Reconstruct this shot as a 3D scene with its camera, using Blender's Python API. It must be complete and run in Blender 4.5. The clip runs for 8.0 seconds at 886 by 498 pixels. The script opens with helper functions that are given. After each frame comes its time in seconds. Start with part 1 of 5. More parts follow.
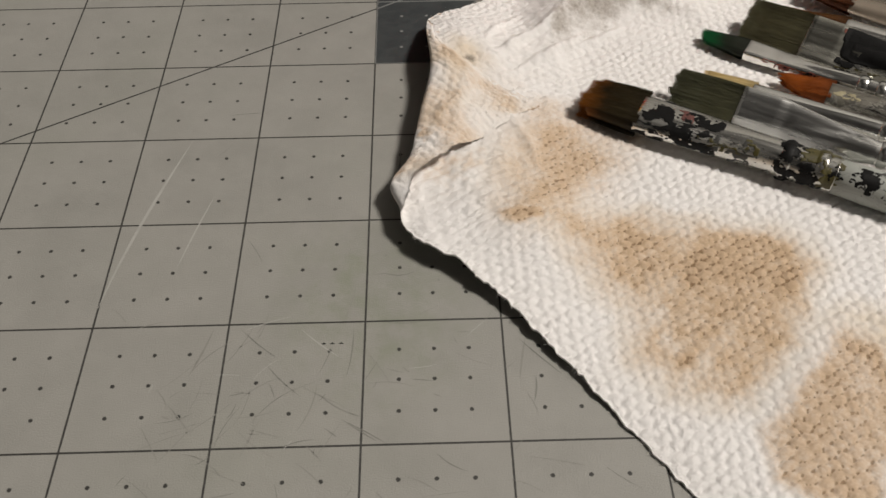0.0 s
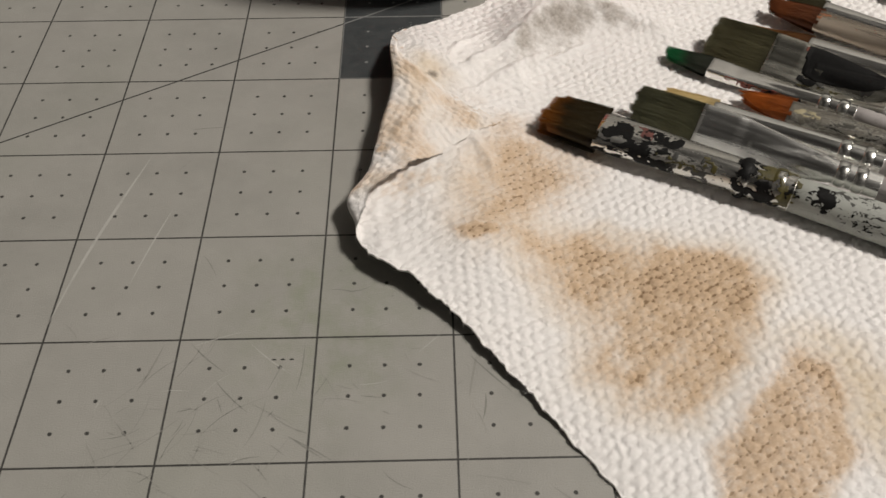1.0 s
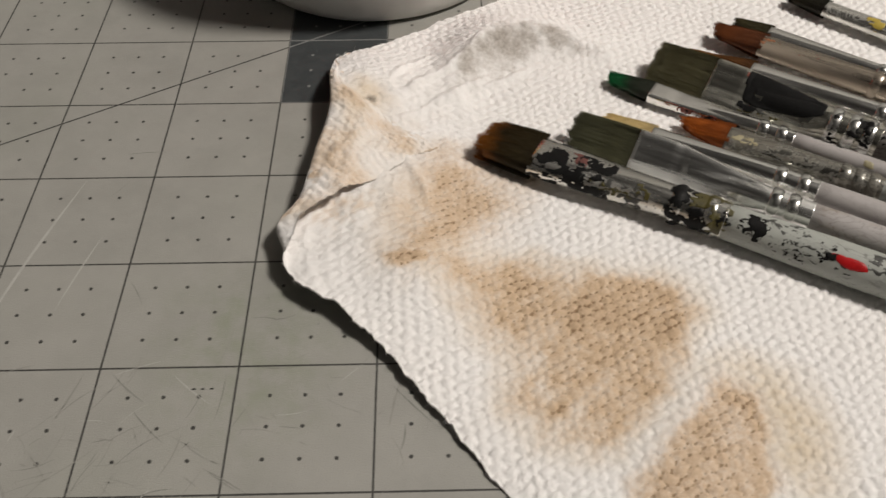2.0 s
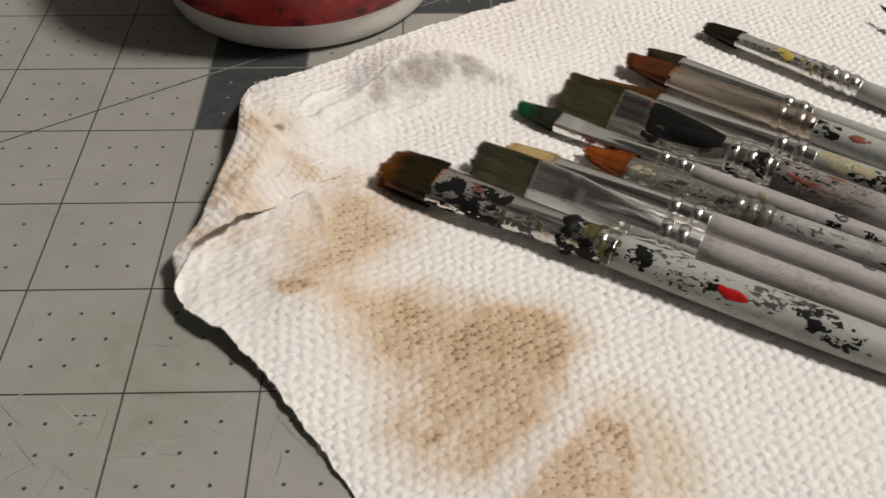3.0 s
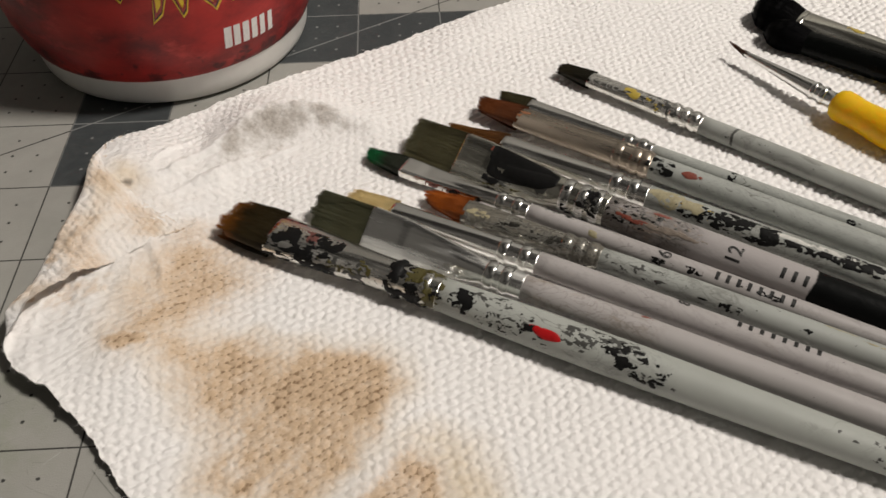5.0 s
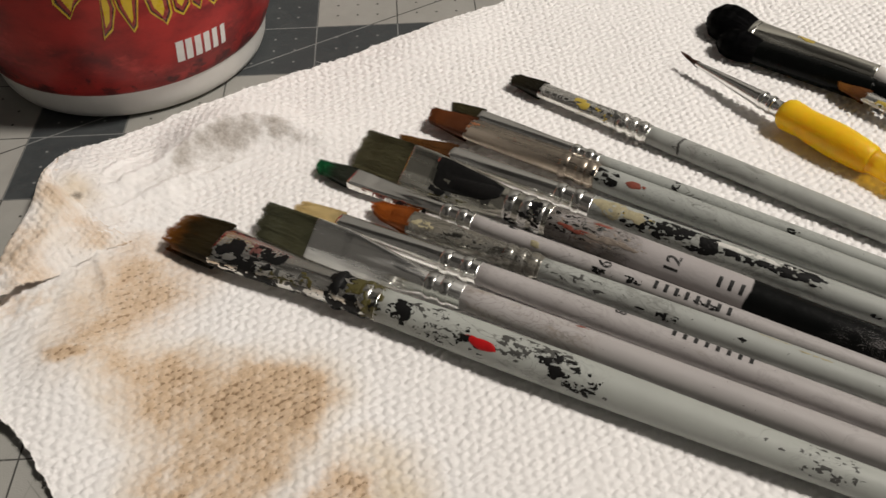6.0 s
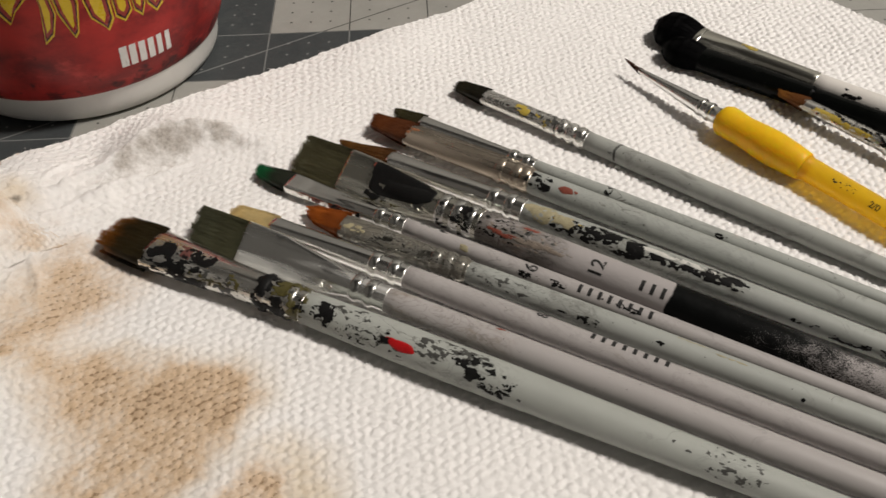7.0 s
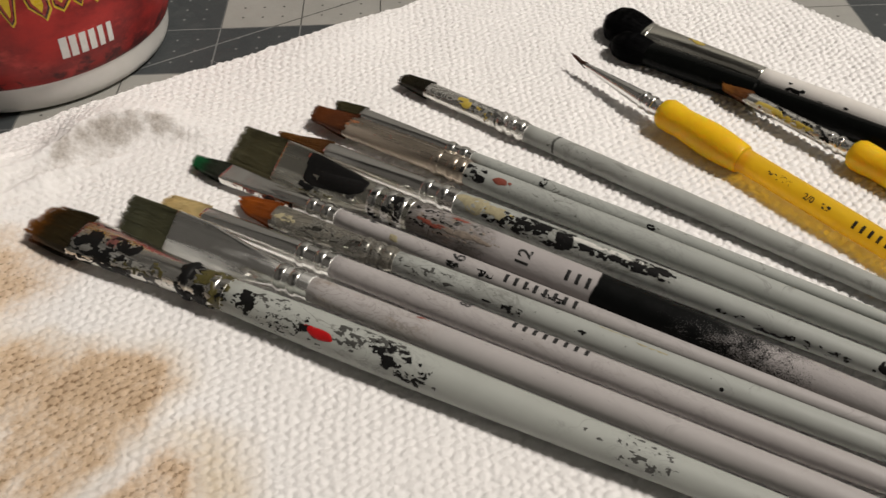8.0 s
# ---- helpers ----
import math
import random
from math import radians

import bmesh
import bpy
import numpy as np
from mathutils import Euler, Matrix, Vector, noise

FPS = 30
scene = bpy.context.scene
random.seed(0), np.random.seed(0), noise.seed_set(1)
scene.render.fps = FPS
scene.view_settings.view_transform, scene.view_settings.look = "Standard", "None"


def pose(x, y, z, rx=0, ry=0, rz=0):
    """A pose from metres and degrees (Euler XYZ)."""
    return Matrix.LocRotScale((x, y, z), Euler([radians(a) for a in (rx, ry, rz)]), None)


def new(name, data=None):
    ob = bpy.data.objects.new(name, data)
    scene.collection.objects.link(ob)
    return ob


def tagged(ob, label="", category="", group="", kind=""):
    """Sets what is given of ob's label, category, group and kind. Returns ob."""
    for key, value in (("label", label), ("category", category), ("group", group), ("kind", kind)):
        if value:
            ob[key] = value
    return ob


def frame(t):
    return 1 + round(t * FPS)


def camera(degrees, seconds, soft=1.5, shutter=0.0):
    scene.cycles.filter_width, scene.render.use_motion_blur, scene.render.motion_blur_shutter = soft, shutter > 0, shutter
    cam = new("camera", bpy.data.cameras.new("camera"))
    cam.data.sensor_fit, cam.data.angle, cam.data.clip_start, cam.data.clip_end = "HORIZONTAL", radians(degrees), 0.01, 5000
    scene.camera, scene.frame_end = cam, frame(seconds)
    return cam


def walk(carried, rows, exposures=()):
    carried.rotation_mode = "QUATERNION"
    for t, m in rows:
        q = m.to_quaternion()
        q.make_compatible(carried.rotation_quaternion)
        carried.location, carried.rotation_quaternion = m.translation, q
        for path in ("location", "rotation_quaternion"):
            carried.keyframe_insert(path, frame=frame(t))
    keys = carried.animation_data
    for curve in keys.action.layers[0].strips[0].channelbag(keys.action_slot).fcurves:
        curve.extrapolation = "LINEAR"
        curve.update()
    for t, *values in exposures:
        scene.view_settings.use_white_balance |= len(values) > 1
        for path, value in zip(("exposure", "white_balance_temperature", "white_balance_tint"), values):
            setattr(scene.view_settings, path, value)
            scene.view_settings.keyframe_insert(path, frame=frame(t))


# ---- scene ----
# All sizes of the tabletop are written in millimetres and turned into metres by MM.
MM = 0.001

# ---------------------------------------------------------------- camera
cam = camera(53.63, 8.0, soft=1.5, shutter=0.5)
PATH = [
    (0.0, 0.01303, -0.12018, 0.13460, 39.758, 0.409, -1.475),
    (0.5, 0.01673, -0.11981, 0.13386, 40.172, 0.181, -1.438),
    (1.0, 0.02153, -0.11961, 0.13459, 40.603, 0.101, -1.305),
    (2.5, 0.04566, -0.11642, 0.13653, 42.019, -0.192, -1.250),
    (3.0, 0.05698, -0.11727, 0.13899, 42.545, -0.327, -1.142),
    (3.5, 0.06458, -0.11743, 0.13921, 43.117, 0.034, -1.371),
    (4.0, 0.07491, -0.11853, 0.14149, 43.610, 0.322, -1.909),
    (4.5, 0.08405, -0.11849, 0.14301, 44.039, 0.353, -2.472),
    (5.0, 0.09072, -0.11854, 0.14516, 44.288, 0.500, -3.093),
    (6.5, 0.11161, -0.12130, 0.14724, 44.953, 0.917, -3.295),
    (7.0, 0.12067, -0.12301, 0.14734, 45.285, 0.832, -2.986),
    (7.5, 0.12956, -0.12466, 0.14397, 45.690, 0.744, -2.816),
    (8.0, 0.13747, -0.12610, 0.14297, 45.934, 0.824, -2.659),
]
walk(cam, [(t, pose(x, y, z, rx, ry, rz)) for t, x, y, z, rx, ry, rz in PATH])

# ---------------------------------------------------------------- light
world = bpy.data.worlds.new("room_dark")
world.use_nodes = True
world.node_tree.nodes["Background"].inputs[0].default_value = (0.02, 0.02, 0.02, 1)
world.node_tree.nodes["Background"].inputs[1].default_value = 0.1
scene.world = world

LAMP_AZIMUTH, LAMP_HEIGHT, LAMP_FAR = -8.0, 58.0, 2.4
lamp_data = bpy.data.lights.new("bulb", "POINT")
lamp_data.energy, lamp_data.shadow_soft_size, lamp_data.color = 203.0, 0.18, (1.0, 0.93, 0.85)
bulb = new("bulb", lamp_data)
_az, _el = radians(LAMP_AZIMUTH), radians(LAMP_HEIGHT)
bulb.location = (0.10 + LAMP_FAR * math.cos(_el) * math.cos(_az), 0.03 + LAMP_FAR * math.cos(_el) * math.sin(_az), LAMP_FAR * math.sin(_el))
scene.view_settings.exposure = 0.0


# ---------------------------------------------------------------- node helpers
class Val:
    """A socket of a node tree that can be reckoned with."""

    def __init__(self, tree, socket):
        self.tree, self.socket = tree, socket

    def op(self, kind, *others, clamp=False):
        node = self.tree.nodes.new("ShaderNodeMath")
        node.operation, node.use_clamp = kind, clamp
        for slot, item in zip(node.inputs, (self, *others)):
            if isinstance(item, Val):
                self.tree.links.new(item.socket, slot)
            else:
                slot.default_value = item
        return Val(self.tree, node.outputs[0])

    def __add__(self, o):
        return self.op("ADD", o)

    def __sub__(self, o):
        return self.op("SUBTRACT", o)

    def __mul__(self, o):
        return self.op("MULTIPLY", o)

    def step(self, low, high):
        node = self.tree.nodes.new("ShaderNodeMapRange")
        node.interpolation_type = "SMOOTHSTEP"
        self.tree.links.new(self.socket, node.inputs["Value"])
        node.inputs["From Min"].default_value, node.inputs["From Max"].default_value = low, high
        if low > high:
            node.inputs["From Min"].default_value, node.inputs["From Max"].default_value = high, low
            node.inputs["To Min"].default_value, node.inputs["To Max"].default_value = 1.0, 0.0
        return Val(self.tree, node.outputs["Result"])


class Shader:
    """A node material with one Principled surface."""

    def __init__(self, name, rough=0.5, metal=0.0, color=(0.5, 0.5, 0.5)):
        self.mat = bpy.data.materials.new(name)
        self.mat.use_nodes = True
        self.tree = self.mat.node_tree
        self.bsdf = self.tree.nodes["Principled BSDF"]
        self.bsdf.inputs["Roughness"].default_value = rough
        self.bsdf.inputs["Metallic"].default_value = metal
        self.bsdf.inputs["Base Color"].default_value = (*color, 1)
        self.coord = self.tree.nodes.new("ShaderNodeTexCoord").outputs["Object"]
        self.color = None

    def val(self, socket):
        return Val(self.tree, socket)

    def xyz(self):
        node = self.tree.nodes.new("ShaderNodeSeparateXYZ")
        self.tree.links.new(self.coord, node.inputs[0])
        return [self.val(s) for s in node.outputs]

    def noise(self, scale, detail=3.0, rough=0.55, stretch=(1, 1, 1), shift=(0, 0, 0), warp=0.0):
        """Noise with the given number of grains to the metre, about -1 to 1 round 0."""
        mapping = self.tree.nodes.new("ShaderNodeMapping")
        mapping.inputs["Scale"].default_value, mapping.inputs["Location"].default_value = stretch, shift
        self.tree.links.new(self.coord, mapping.inputs["Vector"])
        node = self.tree.nodes.new("ShaderNodeTexNoise")
        node.inputs["Scale"].default_value, node.inputs["Detail"].default_value = scale, detail
        node.inputs["Roughness"].default_value, node.inputs["Distortion"].default_value = rough, warp
        self.tree.links.new(mapping.outputs[0], node.inputs["Vector"])
        return (self.val(node.outputs[0]) - 0.5) * 2.0

    def island(self):
        return self.val(self.tree.nodes.new("ShaderNodeNewGeometry").outputs["Random Per Island"])

    def chance(self):
        return self.val(self.tree.nodes.new("ShaderNodeObjectInfo").outputs["Random"])

    def paint(self, color, mask=None):
        """Lays a colour over what is there, by mask."""
        if self.color is None or mask is None:
            node = self.tree.nodes.new("ShaderNodeRGB")
            node.outputs[0].default_value = (*color, 1)
            self.color = node.outputs[0]
        else:
            node = self.tree.nodes.new("ShaderNodeMix")
            node.data_type = "RGBA"
            node.clamp_factor = True
            self.tree.links.new(mask.socket, node.inputs[0])
            self.tree.links.new(self.color, node.inputs[6])
            node.inputs[7].default_value = (*color, 1)
            self.color = node.outputs[2]
        self.tree.links.new(self.color, self.bsdf.inputs["Base Color"])
        return self

    def set(self, slot, value):
        self.tree.links.new(value.socket, self.bsdf.inputs[slot])
        return self

    def bump(self, height, distance, strength=1.0):
        node = self.tree.nodes.new("ShaderNodeBump")
        node.inputs["Distance"].default_value, node.inputs["Strength"].default_value = distance, strength
        self.tree.links.new(height.socket, node.inputs["Height"])
        self.tree.links.new(node.outputs[0], self.bsdf.inputs["Normal"])
        return self


def level(v, top):
    """A mask that rises with a noise value from 0 to top."""
    return v.step(-0.35, 0.5) * top


# ---------------------------------------------------------------- materials
def mat_print():
    """Grey self-healing vinyl with an inch grid, quarter-inch dots, dark squares and a 30 degree line."""
    s = Shader("grey_vinyl", 0.55)
    x, y, _ = s.xyz()
    gx, gy = x * (1 / 0.0254), y * (1 / 0.0254)
    # distance from the nearest inch line, in inches
    dx = (gx.op("FRACT") - 0.5).op("ABSOLUTE").op("SUBTRACT", 0.5).op("ABSOLUTE")
    dy = (gy.op("FRACT") - 0.5).op("ABSOLUTE").op("SUBTRACT", 0.5).op("ABSOLUTE")
    wob = s.noise(900, 2) * 0.0016
    lines = dx.op("MINIMUM", dy) + wob
    line = lines.step(0.0095, 0.0055)
    # quarter-inch dots, not on the lines
    qx = ((gx * 4.0).op("FRACT") - 0.5).op("ABSOLUTE").op("SUBTRACT", 0.5).op("ABSOLUTE")
    qy = ((gy * 4.0).op("FRACT") - 0.5).op("ABSOLUTE").op("SUBTRACT", 0.5).op("ABSOLUTE")
    r = (qx * qx + qy * qy).op("SQRT") + s.noise(2500, 1) * 0.02
    off = dx.op("MINIMUM", dy).step(0.06, 0.1)
    dot = r.step(0.076, 0.046) * off
    # slanted line through (-5, 0) inches
    slant = ((gx + 5.0) * 0.5 - gy * 0.866).op("ABSOLUTE") + wob
    slanted = slant.step(0.011, 0.006)
    # dark squares
    dark = None
    for x0, x1, y0, y1 in ((0, 1, 2, 5), (1, 3, 4, 7), (3, 5, 4, 5), (11, 14, 3, 6)):
        cx, hx, cy, hy = (x0 + x1) / 2, (x1 - x0) / 2, (y0 + y1) / 2, (y1 - y0) / 2
        inside = ((gx - cx).op("ABSOLUTE") - hx).op("MAXIMUM", (gy - cy).op("ABSOLUTE") - hy).step(0.004, -0.004)
        dark = inside if dark is None else dark.op("MAXIMUM", inside)
    ink = line.op("MAXIMUM", dot).op("MAXIMUM", slanted)
    light_ink, dark_ink = ink * dark, ink * dark.op("SUBTRACT", 1.0).op("MULTIPLY", -1.0)
    s.paint((0.325, 0.319, 0.295))
    s.paint((0.275, 0.272, 0.25), level(s.noise(38, 4), 0.7))
    s.paint((0.365, 0.357, 0.332), level(s.noise(120, 5, shift=(3, 1, 0)), 0.45))
    s.paint((0.265, 0.280, 0.228), level(s.noise(24, 3, shift=(7, 2, 0)) - 0.25, 0.3))
    s.paint((0.22, 0.215, 0.19), (s.noise(60, 6, 0.7, stretch=(3.2, 0.9, 1), shift=(1, 9, 0)) - 0.42).step(0, 0.12) * 0.4)
    blot = ((x - 0.002) * (x - 0.002) * 1.4 + (y + 0.022) * (y + 0.022)).op("SQRT") + s.noise(110, 5, 0.65) * 0.011
    s.paint((0.235, 0.258, 0.19), blot.step(0.03, 0.006) * level(s.noise(170, 5, 0.65, shift=(5, 5, 0)), 0.7))
    s.paint((0.043, 0.049, 0.052), dark)
    s.paint((0.06, 0.065, 0.066), dark * level(s.noise(150, 4), 0.6))
    s.paint((0.022, 0.021, 0.02), dark_ink * 0.93)
    s.paint((0.23, 0.235, 0.23), light_ink * 0.9)
    s.set("Roughness", level(s.noise(300, 4), 0.2) + 0.5)
    s.bump(s.noise(3200, 2) + s.noise(500, 3) * 0.6, 0.00005, 0.7)
    return s.mat


def towel_paper():
    """White embossed paper towel; the colour attribute 'stains' holds tan, grey with some painted shade, yellow and the
    pits of the emboss.
    """
    s = Shader("white_paper_towel", 0.95)
    node = s.tree.nodes.new("ShaderNodeVertexColor")
    node.layer_name = "stains"
    split = s.tree.nodes.new("ShaderNodeSeparateColor")
    s.tree.links.new(node.outputs["Color"], split.inputs[0])
    tan, grey, yellow = [s.val(o) for o in split.outputs[:3]]
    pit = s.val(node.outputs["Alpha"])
    s.paint((0.965, 0.945, 0.932))
    s.paint((0.89, 0.872, 0.855), level(s.noise(260, 5), 0.3))
    n1, n2 = s.noise(330, 5, 0.6), s.noise(1400, 4, 0.65, shift=(2, 5, 1))
    s.paint((0.72, 0.57, 0.37), (yellow * (n1 * 0.6 + 1.0)) * 0.8)
    cover = tan * (n1 * 0.5 + n2 * 0.5 + 1.05)
    s.paint((0.67, 0.468, 0.28), cover.step(0.0, 0.85) * 0.82)
    s.paint((0.41, 0.275, 0.165), (cover - 0.6).step(0, 0.6) * 0.42)
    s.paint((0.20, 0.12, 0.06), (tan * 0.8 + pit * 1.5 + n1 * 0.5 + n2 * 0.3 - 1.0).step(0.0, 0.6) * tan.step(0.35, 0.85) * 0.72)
    s.paint((0.34, 0.295, 0.25), (grey * 1.0 + n1 * 0.55 + n2 * 0.3 - 0.3).step(0.0, 1.0) * grey.step(0.02, 0.5) * 0.8)
    s.paint((0.085, 0.075, 0.06), (grey * 0.9 + pit * 0.15 + n2 * 0.45 + n1 * 0.6 - 0.98).step(0, 0.7) * grey * 0.6)
    fleck = (s.noise(820, 2, 0.5, shift=(3, 1, 7)) - 0.56).step(0, 0.08) * (tan + yellow * 0.6).step(0.12, 0.4)
    s.paint((0.17, 0.095, 0.045), fleck * 0.7)
    s.bsdf.inputs["Specular IOR Level"].default_value = 0.15
    s.bump(s.noise(2600, 5, 0.7) + s.noise(900, 3) * 0.8, 0.0002, 0.8)
    return s.mat


def smudges(s, rows):
    """Streaky, half-wiped paint on a handle, from (start mm, stop mm, colour, amount) rows along it."""
    x, _, _ = s.xyz()
    for k, (start, stop, color, amount) in enumerate(rows):
        zone = x.step((start - 3) * MM, (start + 3) * MM) * x.step((stop + 4) * MM, (stop - 6) * MM)
        film = s.noise(190, 6, 0.66, stretch=(0.5, 1.2, 1.2), shift=(k * 3.1, 2 + k, 5), warp=1.3)
        thread = s.noise(150, 4, 0.6, stretch=(0.6, 1.3, 1.3), shift=(k * 1.7, 8, 2 + k), warp=2.2).op("ABSOLUTE").step(0.07, 0.0)
        s.paint(color, (film + amount - 0.5).step(-0.25, 0.45) * zone * 0.8)
        s.paint(tuple(v * 0.35 for v in color), thread * zone * amount * 0.8)


def handle_paint(name, color, dirt=0.35, rough=0.56, smudge=()):
    """Satin lacquer with grey smears and fine specks of old paint."""
    s = Shader(name, rough)
    c = color
    s.paint(c)
    s.paint(tuple(v * 0.86 for v in c), level(s.noise(60, 4, stretch=(0.5, 1, 1)), 0.5))
    s.paint(tuple(min(1, v * 1.1) for v in c), level(s.noise(140, 4, shift=(4, 0, 2)), 0.4))
    s.paint((0.12, 0.11, 0.095), (s.noise(170, 6, 0.7, stretch=(0.7, 1, 1), shift=(8, 3, 1)) - 0.40).step(0, 0.25) * dirt)
    s.paint((0.03, 0.03, 0.03), (s.noise(420, 3, 0.5, shift=(5, 5, 5)) - 0.70).step(0, 0.05) * 0.7)
    swirl = s.noise(95, 4, 0.6, stretch=(0.5, 1, 1), shift=(2, 9, 4), warp=1.5).op("ABSOLUTE")
    s.paint((0.09, 0.085, 0.075), swirl.step(0.03, 0.0) * (s.noise(30, 2, shift=(1, 1, 6)) + 0.02).step(0, 0.3) * dirt * 1.2)
    smudges(s, smudge)
    s.set("Roughness", level(s.noise(220, 4), 0.18) + (rough - 0.1))
    s.bsdf.inputs["Specular IOR Level"].default_value = 0.4
    s.bump(s.noise(400, 4), 0.00005, 0.5)
    return s.mat


def smeared_paint(name, color, smear, amount, rough=0.56):
    """A handle over-smeared with dark paint."""
    s = Shader(name, rough)
    s.paint(color)
    s.paint(tuple(v * 0.75 for v in color), level(s.noise(70, 4), 0.7))
    s.paint(smear, (s.noise(210, 6, 0.68, stretch=(0.55, 1, 1), warp=1.2) + amount).step(0, 0.5) * 0.75)
    s.paint((0.02, 0.02, 0.02), (s.noise(260, 5, 0.7, shift=(3, 3, 3), warp=1.0) - 0.4 + amount * 0.4).step(0, 0.12) * 0.85)
    s.set("Roughness", level(s.noise(200, 4), 0.25) + rough - 0.1)
    s.bump(s.noise(350, 5), 0.0001, 0.7)
    return s.mat


def black_fade(name, color, start, stop):
    """Lacquer that was dipped in black paint, sharp at start and worn to specks towards stop (metres along the handle)."""
    s = Shader(name, 0.5)
    s.bsdf.inputs["Specular IOR Level"].default_value = 0.08
    x, _, z = s.xyz()
    s.paint(color)
    s.paint(tuple(v * 0.8 for v in color), level(s.noise(90, 4), 0.5))
    span = stop - start
    fade = ((x - start) * (1 / span)) * 2.1 - 0.95 + s.noise(90, 3) * 0.2 + z * 60.0
    speck = s.noise(4200, 4, 0.75) * 1.0 + s.noise(320, 3) * 0.3
    cover = (speck - fade).step(-0.1, 0.15)
    edge = (x + s.noise(260, 3) * 0.0009 - start).step(0, 0.0005)
    smudges(s, ((-1, 22, (0.11, 0.10, 0.085), 0.75), (6, 20, (0.30, 0.17, 0.09), 0.2)))
    s.paint((0.004, 0.0045, 0.0045), cover * edge)
    s.set("Roughness", level(s.noise(220, 4), 0.2) + 0.4)
    s.bump(s.noise(900, 4), 0.00008, 0.6)
    return s.mat


def ferrule_metal(name, tint=(0.90, 0.90, 0.875), paint=None, amount=0.0, rough=0.22, second=None, film=0.0, veins=0.0, coat=(0.52, 0.51, 0.48)):
    """Nickel-plated tube, drawn lengthwise and tarnished, with dried paint on it where asked; reflections are partly
    painted in.
    """
    s = Shader(name, rough, 1.0)
    s.paint(tint)
    # Dark lengthwise streaks paint in the reflection of a dark room.
    s.paint(tuple(v * 0.4 for v in tint), (s.noise(300, 4, 0.6, stretch=(0.05, 1.5, 1.5)) - 0.02).step(0, 0.3) * 0.35)
    s.paint((tint[0] * 0.55, tint[1] * 0.52, tint[2] * 0.43), (s.noise(150, 5, 0.65, stretch=(0.4, 1.2, 1.2), shift=(2, 2, 1)) - 0.25).step(0, 0.35) * 0.4)
    # Pale coat: dried film, and bright reflections painted in where set.
    dull = (s.noise(210, 5, 0.6, stretch=(0.12, 1.5, 1.5), shift=(6, 2, 8)) + film).step(0.1, 0.7) * (0.35 + film)
    s.paint(coat, dull)
    cover = dull
    if paint:
        mask = (s.noise(210, 7, 0.68, stretch=(0.5, 1, 1), shift=(9, 1, 4), warp=0.8) + amount).step(0, 0.14)
        s.paint(paint, mask * 0.95)
        cover = cover.op("MAXIMUM", mask)
        if second:
            more = (s.noise(280, 7, 0.68, shift=(1, 7, 2), warp=0.8) + amount - 0.15).step(0, 0.12)
            s.paint(second, more)
            cover = cover.op("MAXIMUM", more)
    if veins:
        line = s.noise(170, 5, 0.65, stretch=(0.6, 1, 1), shift=(4, 4, 1), warp=1.8).op("ABSOLUTE").step(0.09, 0.0) * veins
        s.paint((0.035, 0.032, 0.027), line * 0.8)
        cover = cover.op("MAXIMUM", line)
    s.set("Metallic", cover.op("SUBTRACT", 1.0).op("MULTIPLY", -1.0))
    s.set("Roughness", cover * 0.28 + (s.noise(330, 4, 0.6, stretch=(0.05, 1, 1), shift=(3, 8, 8)) * 0.22 + rough))
    s.bump(s.noise(380, 3, stretch=(0.07, 1, 1)) + s.noise(210, 2, stretch=(0.45, 1, 1), shift=(1, 4, 9)) * 0.9, 0.00009, 0.6)
    return s.mat


def hair(name, root, tip, length, mouth, change=0.6, rough=0.55, gloss=0.25):
    """Bristles that go from the colour of the root to that of the tip; each strand a little different."""
    s = Shader(name, rough)
    x, _, _ = s.xyz()
    along = (x * -1.0 - mouth) * (1 / length) + s.noise(420, 3, stretch=(0.3, 1, 1)) * 0.22
    s.paint(root)
    s.paint(tip, along.step(change - 0.2, change + 0.2))
    isl = s.island()
    s.paint(tuple(v * 0.6 for v in root), (isl - 0.5).step(0, 0.5) * 0.14)
    s.paint(tuple(min(1, v * 1.5 + 0.001) for v in tip), (isl.op("MULTIPLY", 7.3).op("FRACT") - 0.62).step(0, 0.3) * along.step(change - 0.5, change + 0.1) * 0.2)
    s.paint(tuple(v * 0.5 for v in root), (s.noise(1300, 4, 0.6, stretch=(0.06, 1, 1)) - 0.05).step(0, 0.45) * 0.16)
    s.paint(tuple(v * 0.45 for v in root), along.step(0.22, 0.0) * 0.5)
    s.bump(s.noise(1500, 3, stretch=(0.05, 1, 1)), 0.00012, 0.4)
    s.bsdf.inputs["Specular IOR Level"].default_value = gloss
    return s.mat


def plain(name, color, rough=0.4, vary=0.15, scale=200, bump=0.00005, gloss=0.5):
    s = Shader(name, rough)
    s.bsdf.inputs["Specular IOR Level"].default_value = gloss
    s.paint(color)
    s.paint(tuple(v * (1 - vary * 2) for v in color), level(s.noise(scale, 5), 0.6))
    s.paint(tuple(min(1, v * (1 + vary)) for v in color), level(s.noise(scale * 3.3, 4, shift=(3, 3, 3)), 0.5))
    s.set("Roughness", level(s.noise(scale * 1.7, 4), 0.15) + rough - 0.05)
    s.bump(s.noise(scale * 3, 4), bump, 0.5)
    return s.mat


